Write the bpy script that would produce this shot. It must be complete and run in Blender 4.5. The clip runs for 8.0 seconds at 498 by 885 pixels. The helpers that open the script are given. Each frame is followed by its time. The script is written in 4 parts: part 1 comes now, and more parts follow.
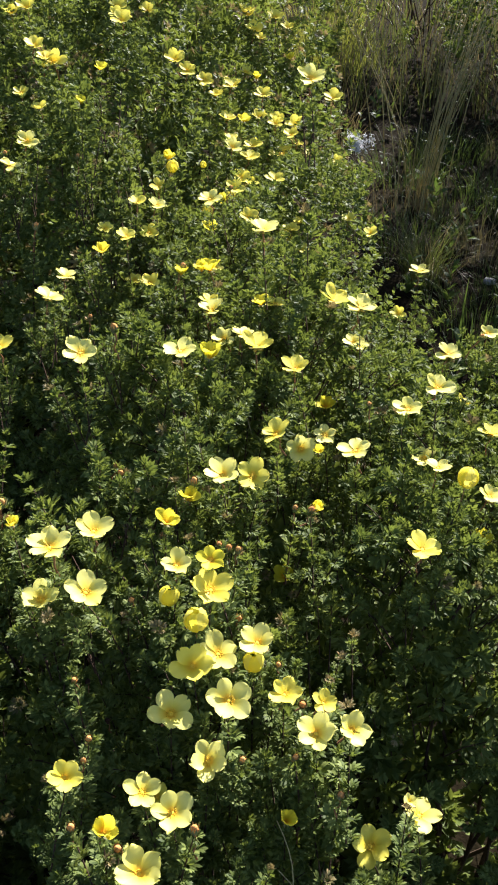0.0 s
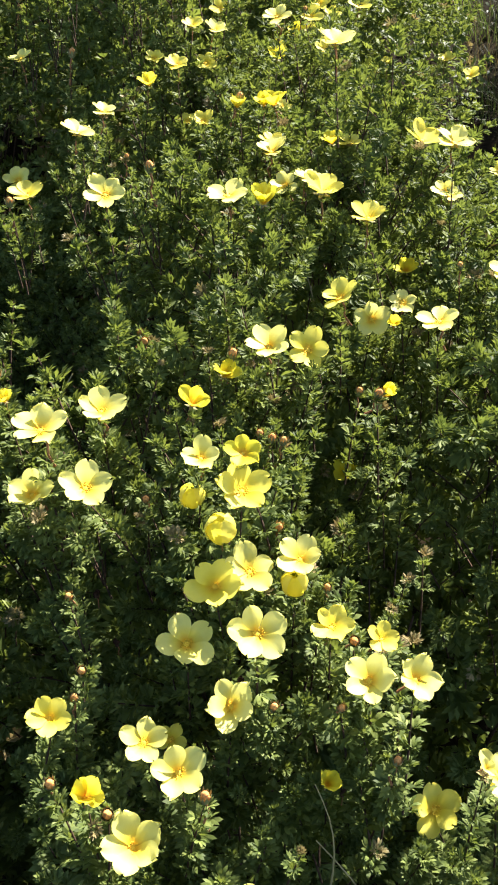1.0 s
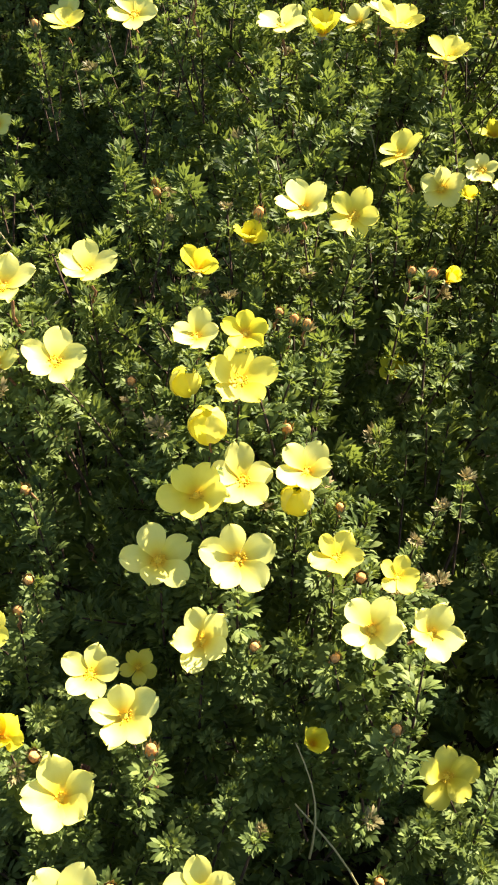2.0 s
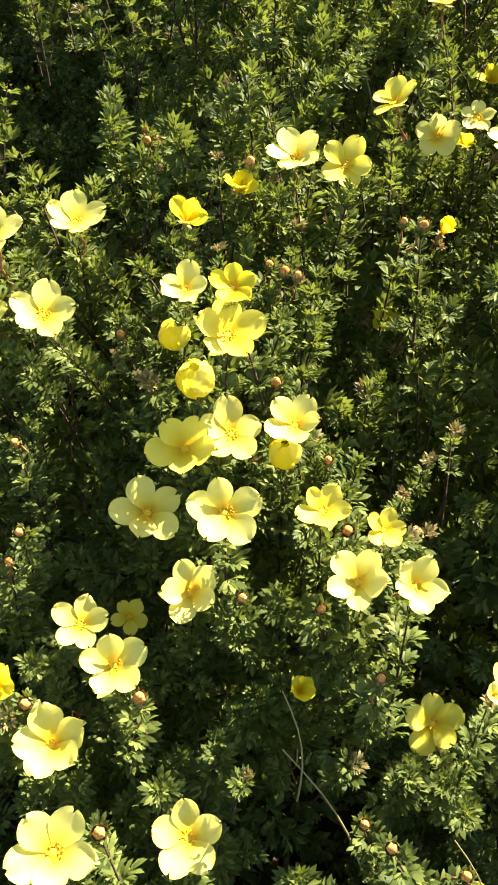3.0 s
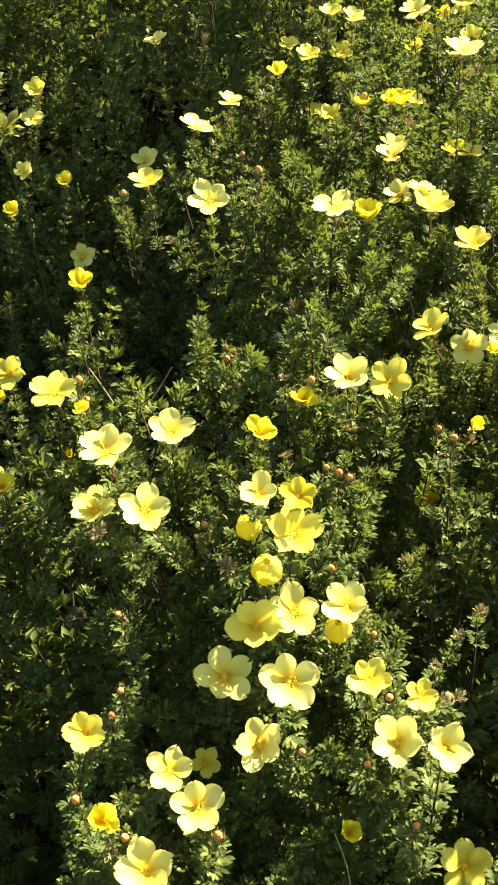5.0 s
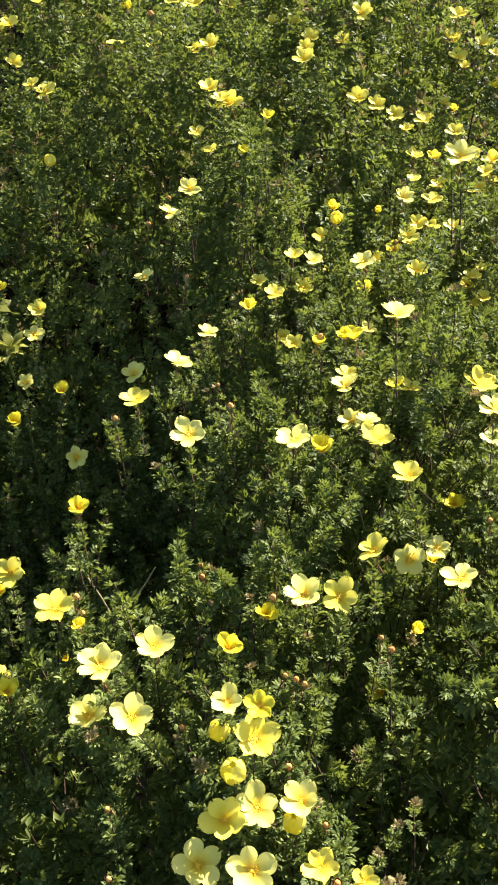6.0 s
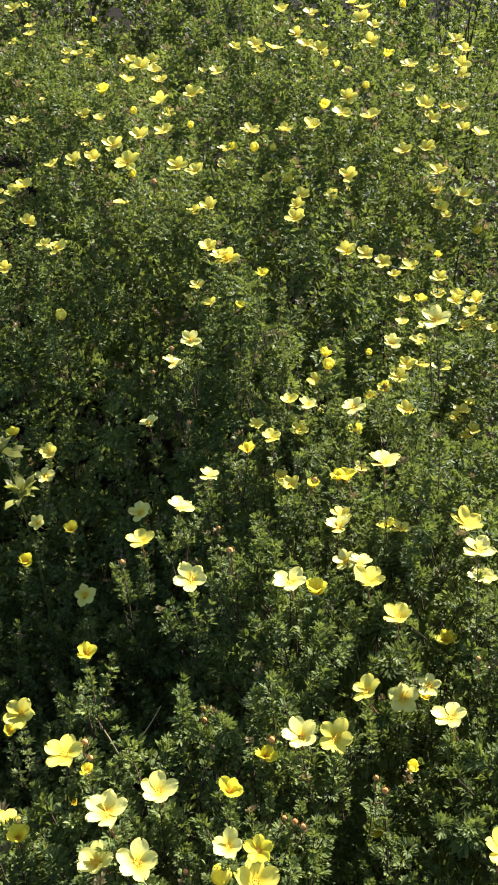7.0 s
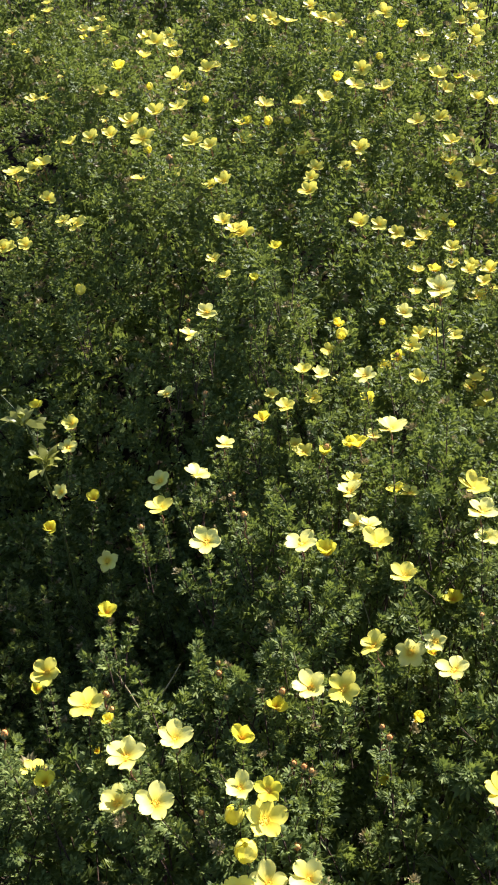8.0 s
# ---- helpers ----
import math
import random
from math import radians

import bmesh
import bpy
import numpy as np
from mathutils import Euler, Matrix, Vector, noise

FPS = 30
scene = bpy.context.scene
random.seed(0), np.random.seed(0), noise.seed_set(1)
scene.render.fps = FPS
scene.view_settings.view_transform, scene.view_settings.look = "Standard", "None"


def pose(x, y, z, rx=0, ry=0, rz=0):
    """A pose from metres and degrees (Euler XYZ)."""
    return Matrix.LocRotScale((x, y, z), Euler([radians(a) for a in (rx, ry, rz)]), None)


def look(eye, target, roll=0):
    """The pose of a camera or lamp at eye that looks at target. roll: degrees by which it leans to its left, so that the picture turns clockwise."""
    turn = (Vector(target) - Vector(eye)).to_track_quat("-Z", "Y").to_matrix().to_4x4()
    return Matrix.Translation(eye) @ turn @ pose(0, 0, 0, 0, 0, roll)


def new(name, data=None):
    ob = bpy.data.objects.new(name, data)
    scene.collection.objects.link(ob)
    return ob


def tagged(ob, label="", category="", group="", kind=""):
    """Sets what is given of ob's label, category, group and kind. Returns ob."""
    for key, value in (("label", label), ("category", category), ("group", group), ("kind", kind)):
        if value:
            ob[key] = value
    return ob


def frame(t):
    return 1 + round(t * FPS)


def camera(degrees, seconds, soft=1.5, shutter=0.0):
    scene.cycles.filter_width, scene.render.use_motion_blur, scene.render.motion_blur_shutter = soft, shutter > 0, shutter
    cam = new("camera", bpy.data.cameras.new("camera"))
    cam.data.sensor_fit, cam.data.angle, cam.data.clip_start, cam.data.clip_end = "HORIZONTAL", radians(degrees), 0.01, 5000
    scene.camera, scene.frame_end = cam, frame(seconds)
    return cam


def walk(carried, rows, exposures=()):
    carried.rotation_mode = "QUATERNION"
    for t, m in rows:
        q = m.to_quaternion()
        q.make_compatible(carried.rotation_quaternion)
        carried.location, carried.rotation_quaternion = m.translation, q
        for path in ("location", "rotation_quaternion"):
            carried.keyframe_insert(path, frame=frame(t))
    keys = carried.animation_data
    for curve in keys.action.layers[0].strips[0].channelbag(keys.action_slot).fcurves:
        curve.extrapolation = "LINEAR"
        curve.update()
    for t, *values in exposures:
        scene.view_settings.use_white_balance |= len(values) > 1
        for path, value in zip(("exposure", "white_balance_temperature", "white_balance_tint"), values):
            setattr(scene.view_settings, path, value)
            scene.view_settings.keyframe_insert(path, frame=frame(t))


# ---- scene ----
cam = camera(29.5, 8.0, 2.0)
PATH = [
    (0, (0.091, 0.038, 1.344), (0.093, 1.702, 0.235), 0.4),
    (0.5, (0.121, 0.1, 1.287), (0.007, 1.699, 0.092), -1.0),
    (1, (0.113, 0.169, 1.238), (-0.054, 1.681, -0.061), -1.8),
    (1.5, (0.131, 0.226, 1.196), (-0.132, 1.649, -0.184), -1.8),
    (2, (0.143, 0.254, 1.161), (-0.176, 1.583, -0.299), -2.0),
    (2.2, (0.141, 0.26, 1.157), (-0.178, 1.574, -0.317), -2.0),
    (3.3, (0.153, 0.251, 1.176), (-0.153, 1.486, -0.367), -2.2),
    (3.5, (0.155, 0.24, 1.188), (-0.171, 1.474, -0.351), -3.0),
    (4, (0.162, 0.232, 1.199), (-0.219, 1.473, -0.322), -4.8),
    (4.5, (0.154, 0.226, 1.229), (-0.261, 1.517, -0.24), -4.7),
    (4.7, (0.15, 0.222, 1.245), (-0.279, 1.552, -0.185), -4.3),
    (5.8, (0.182, 0.168, 1.378), (-0.279, 1.72, 0.204), -3.4),
    (6, (0.187, 0.156, 1.403), (-0.261, 1.746, 0.275), -3.0),
    (6.5, (0.207, 0.143, 1.431), (-0.258, 1.803, 0.417), -3.6),
    (7, (0.209, 0.124, 1.464), (-0.274, 1.832, 0.543), -4.1),
    (7.5, (0.22, 0.107, 1.48), (-0.314, 1.816, 0.588), -5.3),
    (8, (0.233, 0.092, 1.474), (-0.299, 1.761, 0.509), -5.6),
]
walk(cam, [(t, look(eye, target, roll)) for t, eye, target, roll in PATH], [(0, 1.81, 5850, 17), (0.6, 2.06, 5950, 16), (1.5, 2.32, 6350, 14), (2.2, 2.34, 6700, 12), (3.5, 2.36, 7200, 10), (4.5, 2.36, 7200, 10), (6, 2.15, 6350, 15), (7, 1.93, 5800, 19), (8, 1.84, 5750, 20)])

# ---- light ----
SUN_AZIMUTH, SUN_HEIGHT = 26.0, 37.0      # degrees to the right of +y, degrees up
world = bpy.data.worlds.new("sky")
scene.world = world
world.use_nodes = True
wn = world.node_tree.nodes
sky = wn.new("ShaderNodeTexSky")
sky.sky_type, sky.sun_disc = "NISHITA", False
sky.sun_elevation, sky.sun_rotation = radians(SUN_HEIGHT), radians(SUN_AZIMUTH)
wn["Background"].inputs["Strength"].default_value = 0.057
world.node_tree.links.new(sky.outputs["Color"], wn["Background"].inputs["Color"])
sun = new("sun", bpy.data.lights.new("sun", "SUN"))
sun.data.energy, sun.data.angle, sun.data.color = 5.0, radians(0.53), (1.0, 0.93, 0.82)
sun_from = Vector((math.sin(radians(SUN_AZIMUTH)) * math.cos(radians(SUN_HEIGHT)),
                   math.cos(radians(SUN_AZIMUTH)) * math.cos(radians(SUN_HEIGHT)), math.sin(radians(SUN_HEIGHT))))
sun.matrix_world = look(sun_from * 30, (0, 0, 0))


# ---- materials ----
def material(name):
    m = bpy.data.materials.new(name)
    m.use_nodes = True
    nt = m.node_tree
    nt.nodes.clear()
    return m, nt


def node(nt, kind, **values):
    n = nt.nodes.new(kind)
    for key, value in values.items():
        n.inputs[key.replace("_", " ")].default_value = value
    return n


def ramp(nt, source, *stops):
    n = nt.nodes.new("ShaderNodeValToRGB")
    while len(n.color_ramp.elements) < len(stops):
        n.color_ramp.elements.new(0.5)
    for element, (place, colour) in zip(n.color_ramp.elements, stops):
        element.position, element.color = place, (*colour, 1)
    nt.links.new(source, n.inputs[0])
    return n


def mixed(nt, mode, factor, a, b):
    n = nt.nodes.new("ShaderNodeMix")
    n.data_type, n.blend_type = "RGBA", mode
    for socket, value in ((n.inputs[0], factor), (n.inputs[6], a), (n.inputs[7], b)):
        if hasattr(value, "is_output"):
            nt.links.new(value, socket)
        else:
            socket.default_value = value if isinstance(value, float) else (*value, 1)
    return n.outputs[2]


def finish(nt, shader):
    out = nt.nodes.new("ShaderNodeOutputMaterial")
    nt.links.new(shader, out.inputs["Surface"])


def thin_leaf(name, dark, middle, light, through_colour, share, roughness, specular, patch=25.0):
    """A leaf that lets part of the light through, its colour changing leaflet by leaflet and shoot by shoot."""
    m, nt = material(name)
    geo = nt.nodes.new("ShaderNodeNewGeometry")
    each = ramp(nt, geo.outputs["Random Per Island"], (0.0, dark), (0.55, middle), (1.0, light))
    coarse = node(nt, "ShaderNodeTexNoise", Scale=patch, Detail=2.0)
    nt.links.new(geo.outputs["Position"], coarse.inputs["Vector"])
    tone = ramp(nt, coarse.outputs["Fac"], (0.3, (0.7, 0.74, 0.62)), (0.7, (1.2, 1.15, 1.0)))
    colour = mixed(nt, "MULTIPLY", 1.0, each.outputs["Color"], tone.outputs["Color"])
    grain = node(nt, "ShaderNodeTexNoise", Scale=900.0, Detail=2.0)
    nt.links.new(geo.outputs["Position"], grain.inputs["Vector"])
    bump = node(nt, "ShaderNodeBump", Strength=0.25, Distance=0.0006)
    nt.links.new(grain.outputs["Fac"], bump.inputs["Height"])
    face = node(nt, "ShaderNodeBsdfPrincipled", Roughness=roughness, Specular_IOR_Level=specular)
    nt.links.new(colour, face.inputs["Base Color"])
    nt.links.new(bump.outputs["Normal"], face.inputs["Normal"])
    back = node(nt, "ShaderNodeBsdfTranslucent")
    nt.links.new(mixed(nt, "MULTIPLY", 1.0, tone.outputs["Color"], through_colour), back.inputs["Color"])
    both = node(nt, "ShaderNodeMixShader", Fac=share)
    nt.links.new(face.outputs[0], both.inputs[1])
    nt.links.new(back.outputs[0], both.inputs[2])
    finish(nt, both.outputs[0])
    return m


def petal_material(name, throat, inner, outer, share):
    """A thin petal: deeper yellow at its base, fine veins along it."""
    m, nt = material(name)
    coords = nt.nodes.new("ShaderNodeTexCoord")
    length = nt.nodes.new("ShaderNodeVectorMath")
    length.operation = "LENGTH"
    nt.links.new(coords.outputs["Object"], length.inputs[0])
    info = nt.nodes.new("ShaderNodeObjectInfo")
    span = nt.nodes.new("ShaderNodeMath")
    span.operation = "MULTIPLY"
    span.inputs[1].default_value = 1.0
    nt.links.new(length.outputs["Value"], span.inputs[0])
    along = ramp(nt, span.outputs[0], (0.13, throat), (0.33, inner), (0.62, outer))
    tint = ramp(nt, info.outputs["Random"], (0.0, (0.93, 0.94, 0.80)), (1.0, (1.0, 1.0, 1.0)))
    veins = node(nt, "ShaderNodeTexNoise", Scale=7.0, Detail=3.0)
    stretch = node(nt, "ShaderNodeMapping", Scale=(0.5, 4.0, 1.0))
    nt.links.new(coords.outputs["Object"], stretch.inputs["Vector"])
    nt.links.new(stretch.outputs[0], veins.inputs["Vector"])
    vein = ramp(nt, veins.outputs["Fac"], (0.35, (0.98, 0.98, 0.95)), (0.6, (1, 1, 1)))
    colour = mixed(nt, "MULTIPLY", 1.0, mixed(nt, "MULTIPLY", 1.0, along.outputs["Color"], tint.outputs["Color"]), vein.outputs["Color"])
    bump = node(nt, "ShaderNodeBump", Strength=0.08, Distance=0.0004)
    nt.links.new(veins.outputs["Fac"], bump.inputs["Height"])
    face = node(nt, "ShaderNodeBsdfPrincipled", Roughness=0.55, Specular_IOR_Level=0.25)
    nt.links.new(colour, face.inputs["Base Color"])
    nt.links.new(bump.outputs["Normal"], face.inputs["Normal"])
    back = node(nt, "ShaderNodeBsdfTranslucent")
    nt.links.new(colour, back.inputs["Color"])
    both = node(nt, "ShaderNodeMixShader", Fac=share)
    nt.links.new(face.outputs[0], both.inputs[1])
    nt.links.new(back.outputs[0], both.inputs[2])
    finish(nt, both.outputs[0])
    return m


def rough_material(name, dark, light, scale, roughness=0.85, bump_depth=0.002, fine=6.0, specular=0.12):
    m, nt = material(name)
    geo = nt.nodes.new("ShaderNodeNewGeometry")
    coarse = node(nt, "ShaderNodeTexNoise", Scale=scale, Detail=6.0, Roughness=0.65)
    small = node(nt, "ShaderNodeTexNoise", Scale=scale * fine, Detail=4.0)
    for n in (coarse, small):
        nt.links.new(geo.outputs["Position"], n.inputs["Vector"])
    base = ramp(nt, coarse.outputs["Fac"], (0.3, dark), (0.72, light))
    speck = ramp(nt, small.outputs["Fac"], (0.3, (0.6, 0.6, 0.6)), (0.7, (1.25, 1.25, 1.25)))
    bump = node(nt, "ShaderNodeBump", Strength=0.8, Distance=bump_depth)
    nt.links.new(small.outputs["Fac"], bump.inputs["Height"])
    face = node(nt, "ShaderNodeBsdfPrincipled", Roughness=roughness, Specular_IOR_Level=specular)
    nt.links.new(mixed(nt, "MULTIPLY", 1.0, base.outputs["Color"], speck.outputs["Color"]), face.inputs["Base Color"])
    nt.links.new(bump.outputs["Normal"], face.inputs["Normal"])
    finish(nt, face.outputs[0])
    return m


LEAF = thin_leaf("shrub_leaf", (0.044, 0.066, 0.018), (0.101, 0.135, 0.037), (0.205, 0.246, 0.074), (0.250, 0.310, 0.050), 0.28, 0.55, 0.12)
TIP_LEAF = thin_leaf("tan_shoot_leaf", (0.12, 0.125, 0.055), (0.23, 0.19, 0.09), (0.38, 0.29, 0.15), (0.32, 0.25, 0.10), 0.25, 0.55, 0.2)
GRASS = thin_leaf("green_grass", (0.035, 0.050, 0.014), (0.065, 0.085, 0.022), (0.13, 0.14, 0.04), (0.16, 0.19, 0.04), 0.25, 0.45, 0.35, 3.0)
# green darkened so that the strip's shade is in the leaf colour
SHADED_GREEN = thin_leaf("shaded_green_leaf", (0.03, 0.05, 0.014), (0.05, 0.08, 0.022), (0.09, 0.12, 0.035), (0.12, 0.18, 0.03), 0.28, 0.55, 0.2, 8.0)
# yellow-green, made paler to hold sunlight in the leaf colour
SUNNY_GRASS = thin_leaf("sunlit_green_leaf", (0.16, 0.17, 0.03), (0.24, 0.25, 0.05), (0.36, 0.34, 0.10), (0.40, 0.42, 0.06), 0.35, 0.45, 0.3, 3.0)
STRAW = thin_leaf("straw", (0.34, 0.28, 0.14), (0.46, 0.39, 0.21), (0.60, 0.52, 0.30), (0.42, 0.34, 0.14), 0.2, 0.5, 0.4, 3.0)
DRY_GRASS = thin_leaf("dry_grass", (0.10, 0.075, 0.038), (0.20, 0.155, 0.08), (0.42, 0.35, 0.19), (0.24, 0.19, 0.08), 0.2, 0.5, 0.35, 3.0)
PALE = petal_material("pale_petal", (0.83, 0.51, 0.025), (0.88, 0.74, 0.10), (0.90, 0.835, 0.225), 0.35)
YELLOW = petal_material("yellow_petal", (0.82, 0.54, 0.02), (0.85, 0.70, 0.05), (0.88, 0.78, 0.115), 0.36)
DEEP = petal_material("deep_yellow_petal", (0.78, 0.44, 0.02), (0.85, 0.68, 0.02), (0.89, 0.79, 0.055), 0.52)
STAMEN = rough_material("stamen", (0.80, 0.48, 0.02), (0.88, 0.64, 0.06), 400.0, 0.6, 0.0003)
BUD = rough_material("bud", (0.58, 0.22, 0.06), (0.74, 0.42, 0.13), 120.0, 0.9, 0.0008)
CALYX = rough_material("calyx", (0.15, 0.17, 0.06), (0.30, 0.27, 0.12), 200.0, 0.6, 0.0003)
STALK = rough_material("reddish_stalk", (0.22, 0.085, 0.040), (0.38, 0.20, 0.085), 150.0, 0.7, 0.0003)
DEAD = rough_material("dried_flower", (0.045, 0.022, 0.016), (0.12, 0.065, 0.04), 220.0, 0.9, 0.0008)
BARK = rough_material("bark", (0.040, 0.026, 0.017), (0.095, 0.060, 0.038), 60.0, 0.9, 0.001)
# darker than real humus: shade between the plants is put into the colour
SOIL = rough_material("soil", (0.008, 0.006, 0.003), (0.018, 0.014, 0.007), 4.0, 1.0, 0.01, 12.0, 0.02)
FLUFF = rough_material("white_down", (0.75, 0.75, 0.73), (0.85, 0.85, 0.83), 200.0, 0.9, 0.0005)
STONE = rough_material("pale_stone", (0.22, 0.21, 0.20), (0.38, 0.37, 0.35), 30.0, 0.85, 0.002)


# ---- building helpers ----
rng = np.random.default_rng(7)


def mesh_of(name, verts, tris, mat, smooth=False):
    """A mesh from arrays of corners and triangles."""
    me = bpy.data.meshes.new(name)
    verts, tris = np.asarray(verts, np.float32), np.asarray(tris, np.int32)
    me.vertices.add(len(verts))
    me.vertices.foreach_set("co", verts.ravel())
    me.loops.add(tris.size)
    me.loops.foreach_set("vertex_index", tris.ravel())
    me.polygons.add(len(tris))
    me.polygons.foreach_set("loop_start", np.arange(0, tris.size, 3, dtype=np.int32))
    if smooth:
        me.polygons.foreach_set("use_smooth", np.ones(len(tris), bool))
    me.update(calc_edges=True)
    me.materials.append(mat)
    return me


def child(name, data, parent, matrix=None, label=""):
    ob = new(name, data)
    ob.parent = parent
    if matrix is not None:
        ob.matrix_basis = matrix
    return tagged(ob, label)


def join(pieces):
    """Several (corners, triangles) as one."""
    verts, tris, n = [], [], 0
    for v, t in pieces:
        verts.append(v)
        tris.append(np.asarray(t) + n)
        n += len(v)
    return np.concatenate(verts), np.concatenate(tris)


def tube(points, radii, sides=5):
    """A tapered tube along a line of points."""
    points = np.asarray(points, float)
    radii = np.broadcast_to(radii, len(points))
    way = np.gradient(points, axis=0)
    way /= np.linalg.norm(way, axis=1)[:, None] + 1e-9
    side = np.cross(way, (0.31, 0.87, 0.12))
    side /= np.linalg.norm(side, axis=1)[:, None] + 1e-9
    other = np.cross(way, side)
    a = np.arange(sides) * 2 * math.pi / sides
    ring = points[:, None] + radii[:, None, None] * (np.cos(a)[None, :, None] * side[:, None] + np.sin(a)[None, :, None] * other[:, None])
    tris = []
    for i in range(len(points) - 1):
        for j in range(sides):
            p, q = i * sides + j, i * sides + (j + 1) % sides
            tris += [(p, q, p + sides), (q, q + sides, p + sides)]
    return ring.reshape(-1, 3), np.array(tris)


def ball(centre, radii, rows=5, cols=8):
    """A closed egg: an upright ball with its own radius along each axis."""
    verts = [(0, 0, -1)]
    for i in range(1, rows):
        b = -math.pi / 2 + math.pi * i / rows
        verts += [(math.cos(b) * math.cos(2 * math.pi * j / cols), math.cos(b) * math.sin(2 * math.pi * j / cols), math.sin(b)) for j in range(cols)]
    verts.append((0, 0, 1))
    tris, last = [], len(verts) - 1
    for j in range(cols):
        k = (j + 1) % cols
        tris += [(0, 1 + k, 1 + j), (last, last - cols + j, last - cols + k)]
        for i in range(rows - 2):
            p, q = 1 + i * cols + j, 1 + i * cols + k
            tris += [(p, q, p + cols), (q, q + cols, p + cols)]
    return np.array(verts) * radii + np.array(centre), np.array(tris)


def turn_to(axis, spin):
    """Rotation matrices that take z to each axis, after a spin about z. axis (n, 3), spin (n,)."""
    z = axis / np.linalg.norm(axis, axis=1)[:, None]
    h = np.where(np.abs(z[:, 2:3]) < 0.95, np.array([[0.0, 0.0, 1.0]]), np.array([[1.0, 0.0, 0.0]]))
    x = np.cross(h, z)
    x /= np.linalg.norm(x, axis=1)[:, None]
    y = np.cross(z, x)
    c, s = np.cos(spin)[:, None], np.sin(spin)[:, None]
    return np.stack([c * x + s * y, -s * x + c * y, z], axis=2)


# ---- leaves ----
def leaflet(length, width, fold, detail):
    """A narrow leaflet along x, folded at its midrib."""
    if detail:
        v = [(0, 0, 0), (0.32, 0.75, fold), (0.72, 0.88, fold), (1, 0, 0), (0.72, -0.88, fold), (0.32, -0.75, fold)]
        t = [(0, 5, 1), (1, 4, 2), (1, 5, 4), (2, 4, 3)]
    else:
        v = [(0, 0, 0), (0.58, 1, fold), (1, 0, 0), (0.58, -1, fold)]
        t = [(0, 2, 1), (0, 3, 2)]
    v = np.array(v, float)
    v[:, 0] *= length
    v[:, 1] *= width / 2
    v[:, 2] *= length
    return v, np.array(t)


def spun(v, rx=0.0, ry=0.0, rz=0.0, at=(0, 0, 0)):
    m = np.array(Euler((rx, ry, rz)).to_matrix())
    return v @ m.T + np.array(at)


def whorl(detail, leaves, upright, paired=2):
    """A tuft of pinnate leaves of narrow leaflets round a shoot, about 30 mm across."""
    pieces = []
    for i in range(leaves):
        around, up = i * 2.4 + rng.normal(0, 0.3), upright + rng.normal(0, 0.24)
        stalk = rng.uniform(0.003, 0.0060)
        size = rng.uniform(0.0064, 0.0098) * (1.0 if paired == 2 else 1.2)
        for place, side, scale in ((1.0, 0.0, 1.0), (0.85, 0.42, 0.95), (0.85, -0.42, 0.95), (0.45, 0.85, 0.84), (0.45, -0.85, 0.84))[:1 + 2 * paired]:
            v, t = leaflet(size * scale, size * scale * (rng.uniform(0.30, 0.38) if detail else rng.uniform(0.33, 0.42)), 0.11, detail)
            v = spun(v, rng.normal(0, 0.3), rng.normal(0.05, 0.14), side + rng.normal(0, 0.1), (stalk * place + 0.001, 0, 0))
            pieces.append((spun(spun(v, 0, -up, 0), 0, 0, around), t))
    return join(pieces)


STANCES = (0.48, 0.66, 0.80, 0.56, 0.72, 0.92)
TIPS = (0.80, 0.95, 1.10, 0.90)
TUFTS = {}                                # by fineness: tufts along a shoot, tufts at its tip
for fineness, (detail, leaves, paired) in {2: (True, 6, 2), 1: (False, 5, 2), 0: (False, 4, 1)}.items():
    TUFTS[fineness] = ([whorl(detail, leaves, u, paired) for u in STANCES], [whorl(detail, leaves + 2, u, paired) for u in TIPS])


def scatter(kinds, at, axis, spin, size):
    """Copies of tufts laid out as one pair of arrays."""
    pick = rng.integers(0, len(kinds), len(at))
    turns = turn_to(axis, spin)
    verts, tris, n = [], [], 0
    for k, (v, t) in enumerate(kinds):
        s = np.nonzero(pick == k)[0]
        if not len(s):
            continue
        w = np.einsum("nij,vj->nvi", turns[s] * size[s][:, None, None], v) + at[s][:, None]
        verts.append(w.reshape(-1, 3))
        tris.append((t[None] + (np.arange(len(s)) * len(v))[:, None, None]).reshape(-1, 3) + n)
        n += len(s) * len(v)
    return np.concatenate(verts), np.concatenate(tris)


def leafy_shoot(seed):
    """A twig with six tufts of leaves, its tip at the origin."""
    pieces = []
    for j in range(6):
        v, t = TUFTS[2][0][(seed + j) % len(STANCES)] if j else TUFTS[2][1][seed % len(TIPS)]
        size = (0.78, 0.95, 1.05, 1.1, 1.08, 1.0, 0.9)[j] * rng.uniform(0.9, 1.08)
        pieces.append((spun(v * size, rng.normal(0, 0.12), rng.normal(0, 0.12), rng.uniform(0, 6.28), (0, 0, -0.0095 * j)), t))
    return mesh_of("leafy_shoot", *join(pieces), LEAF)


SHOOTS = [leafy_shoot(i) for i in range(8)]


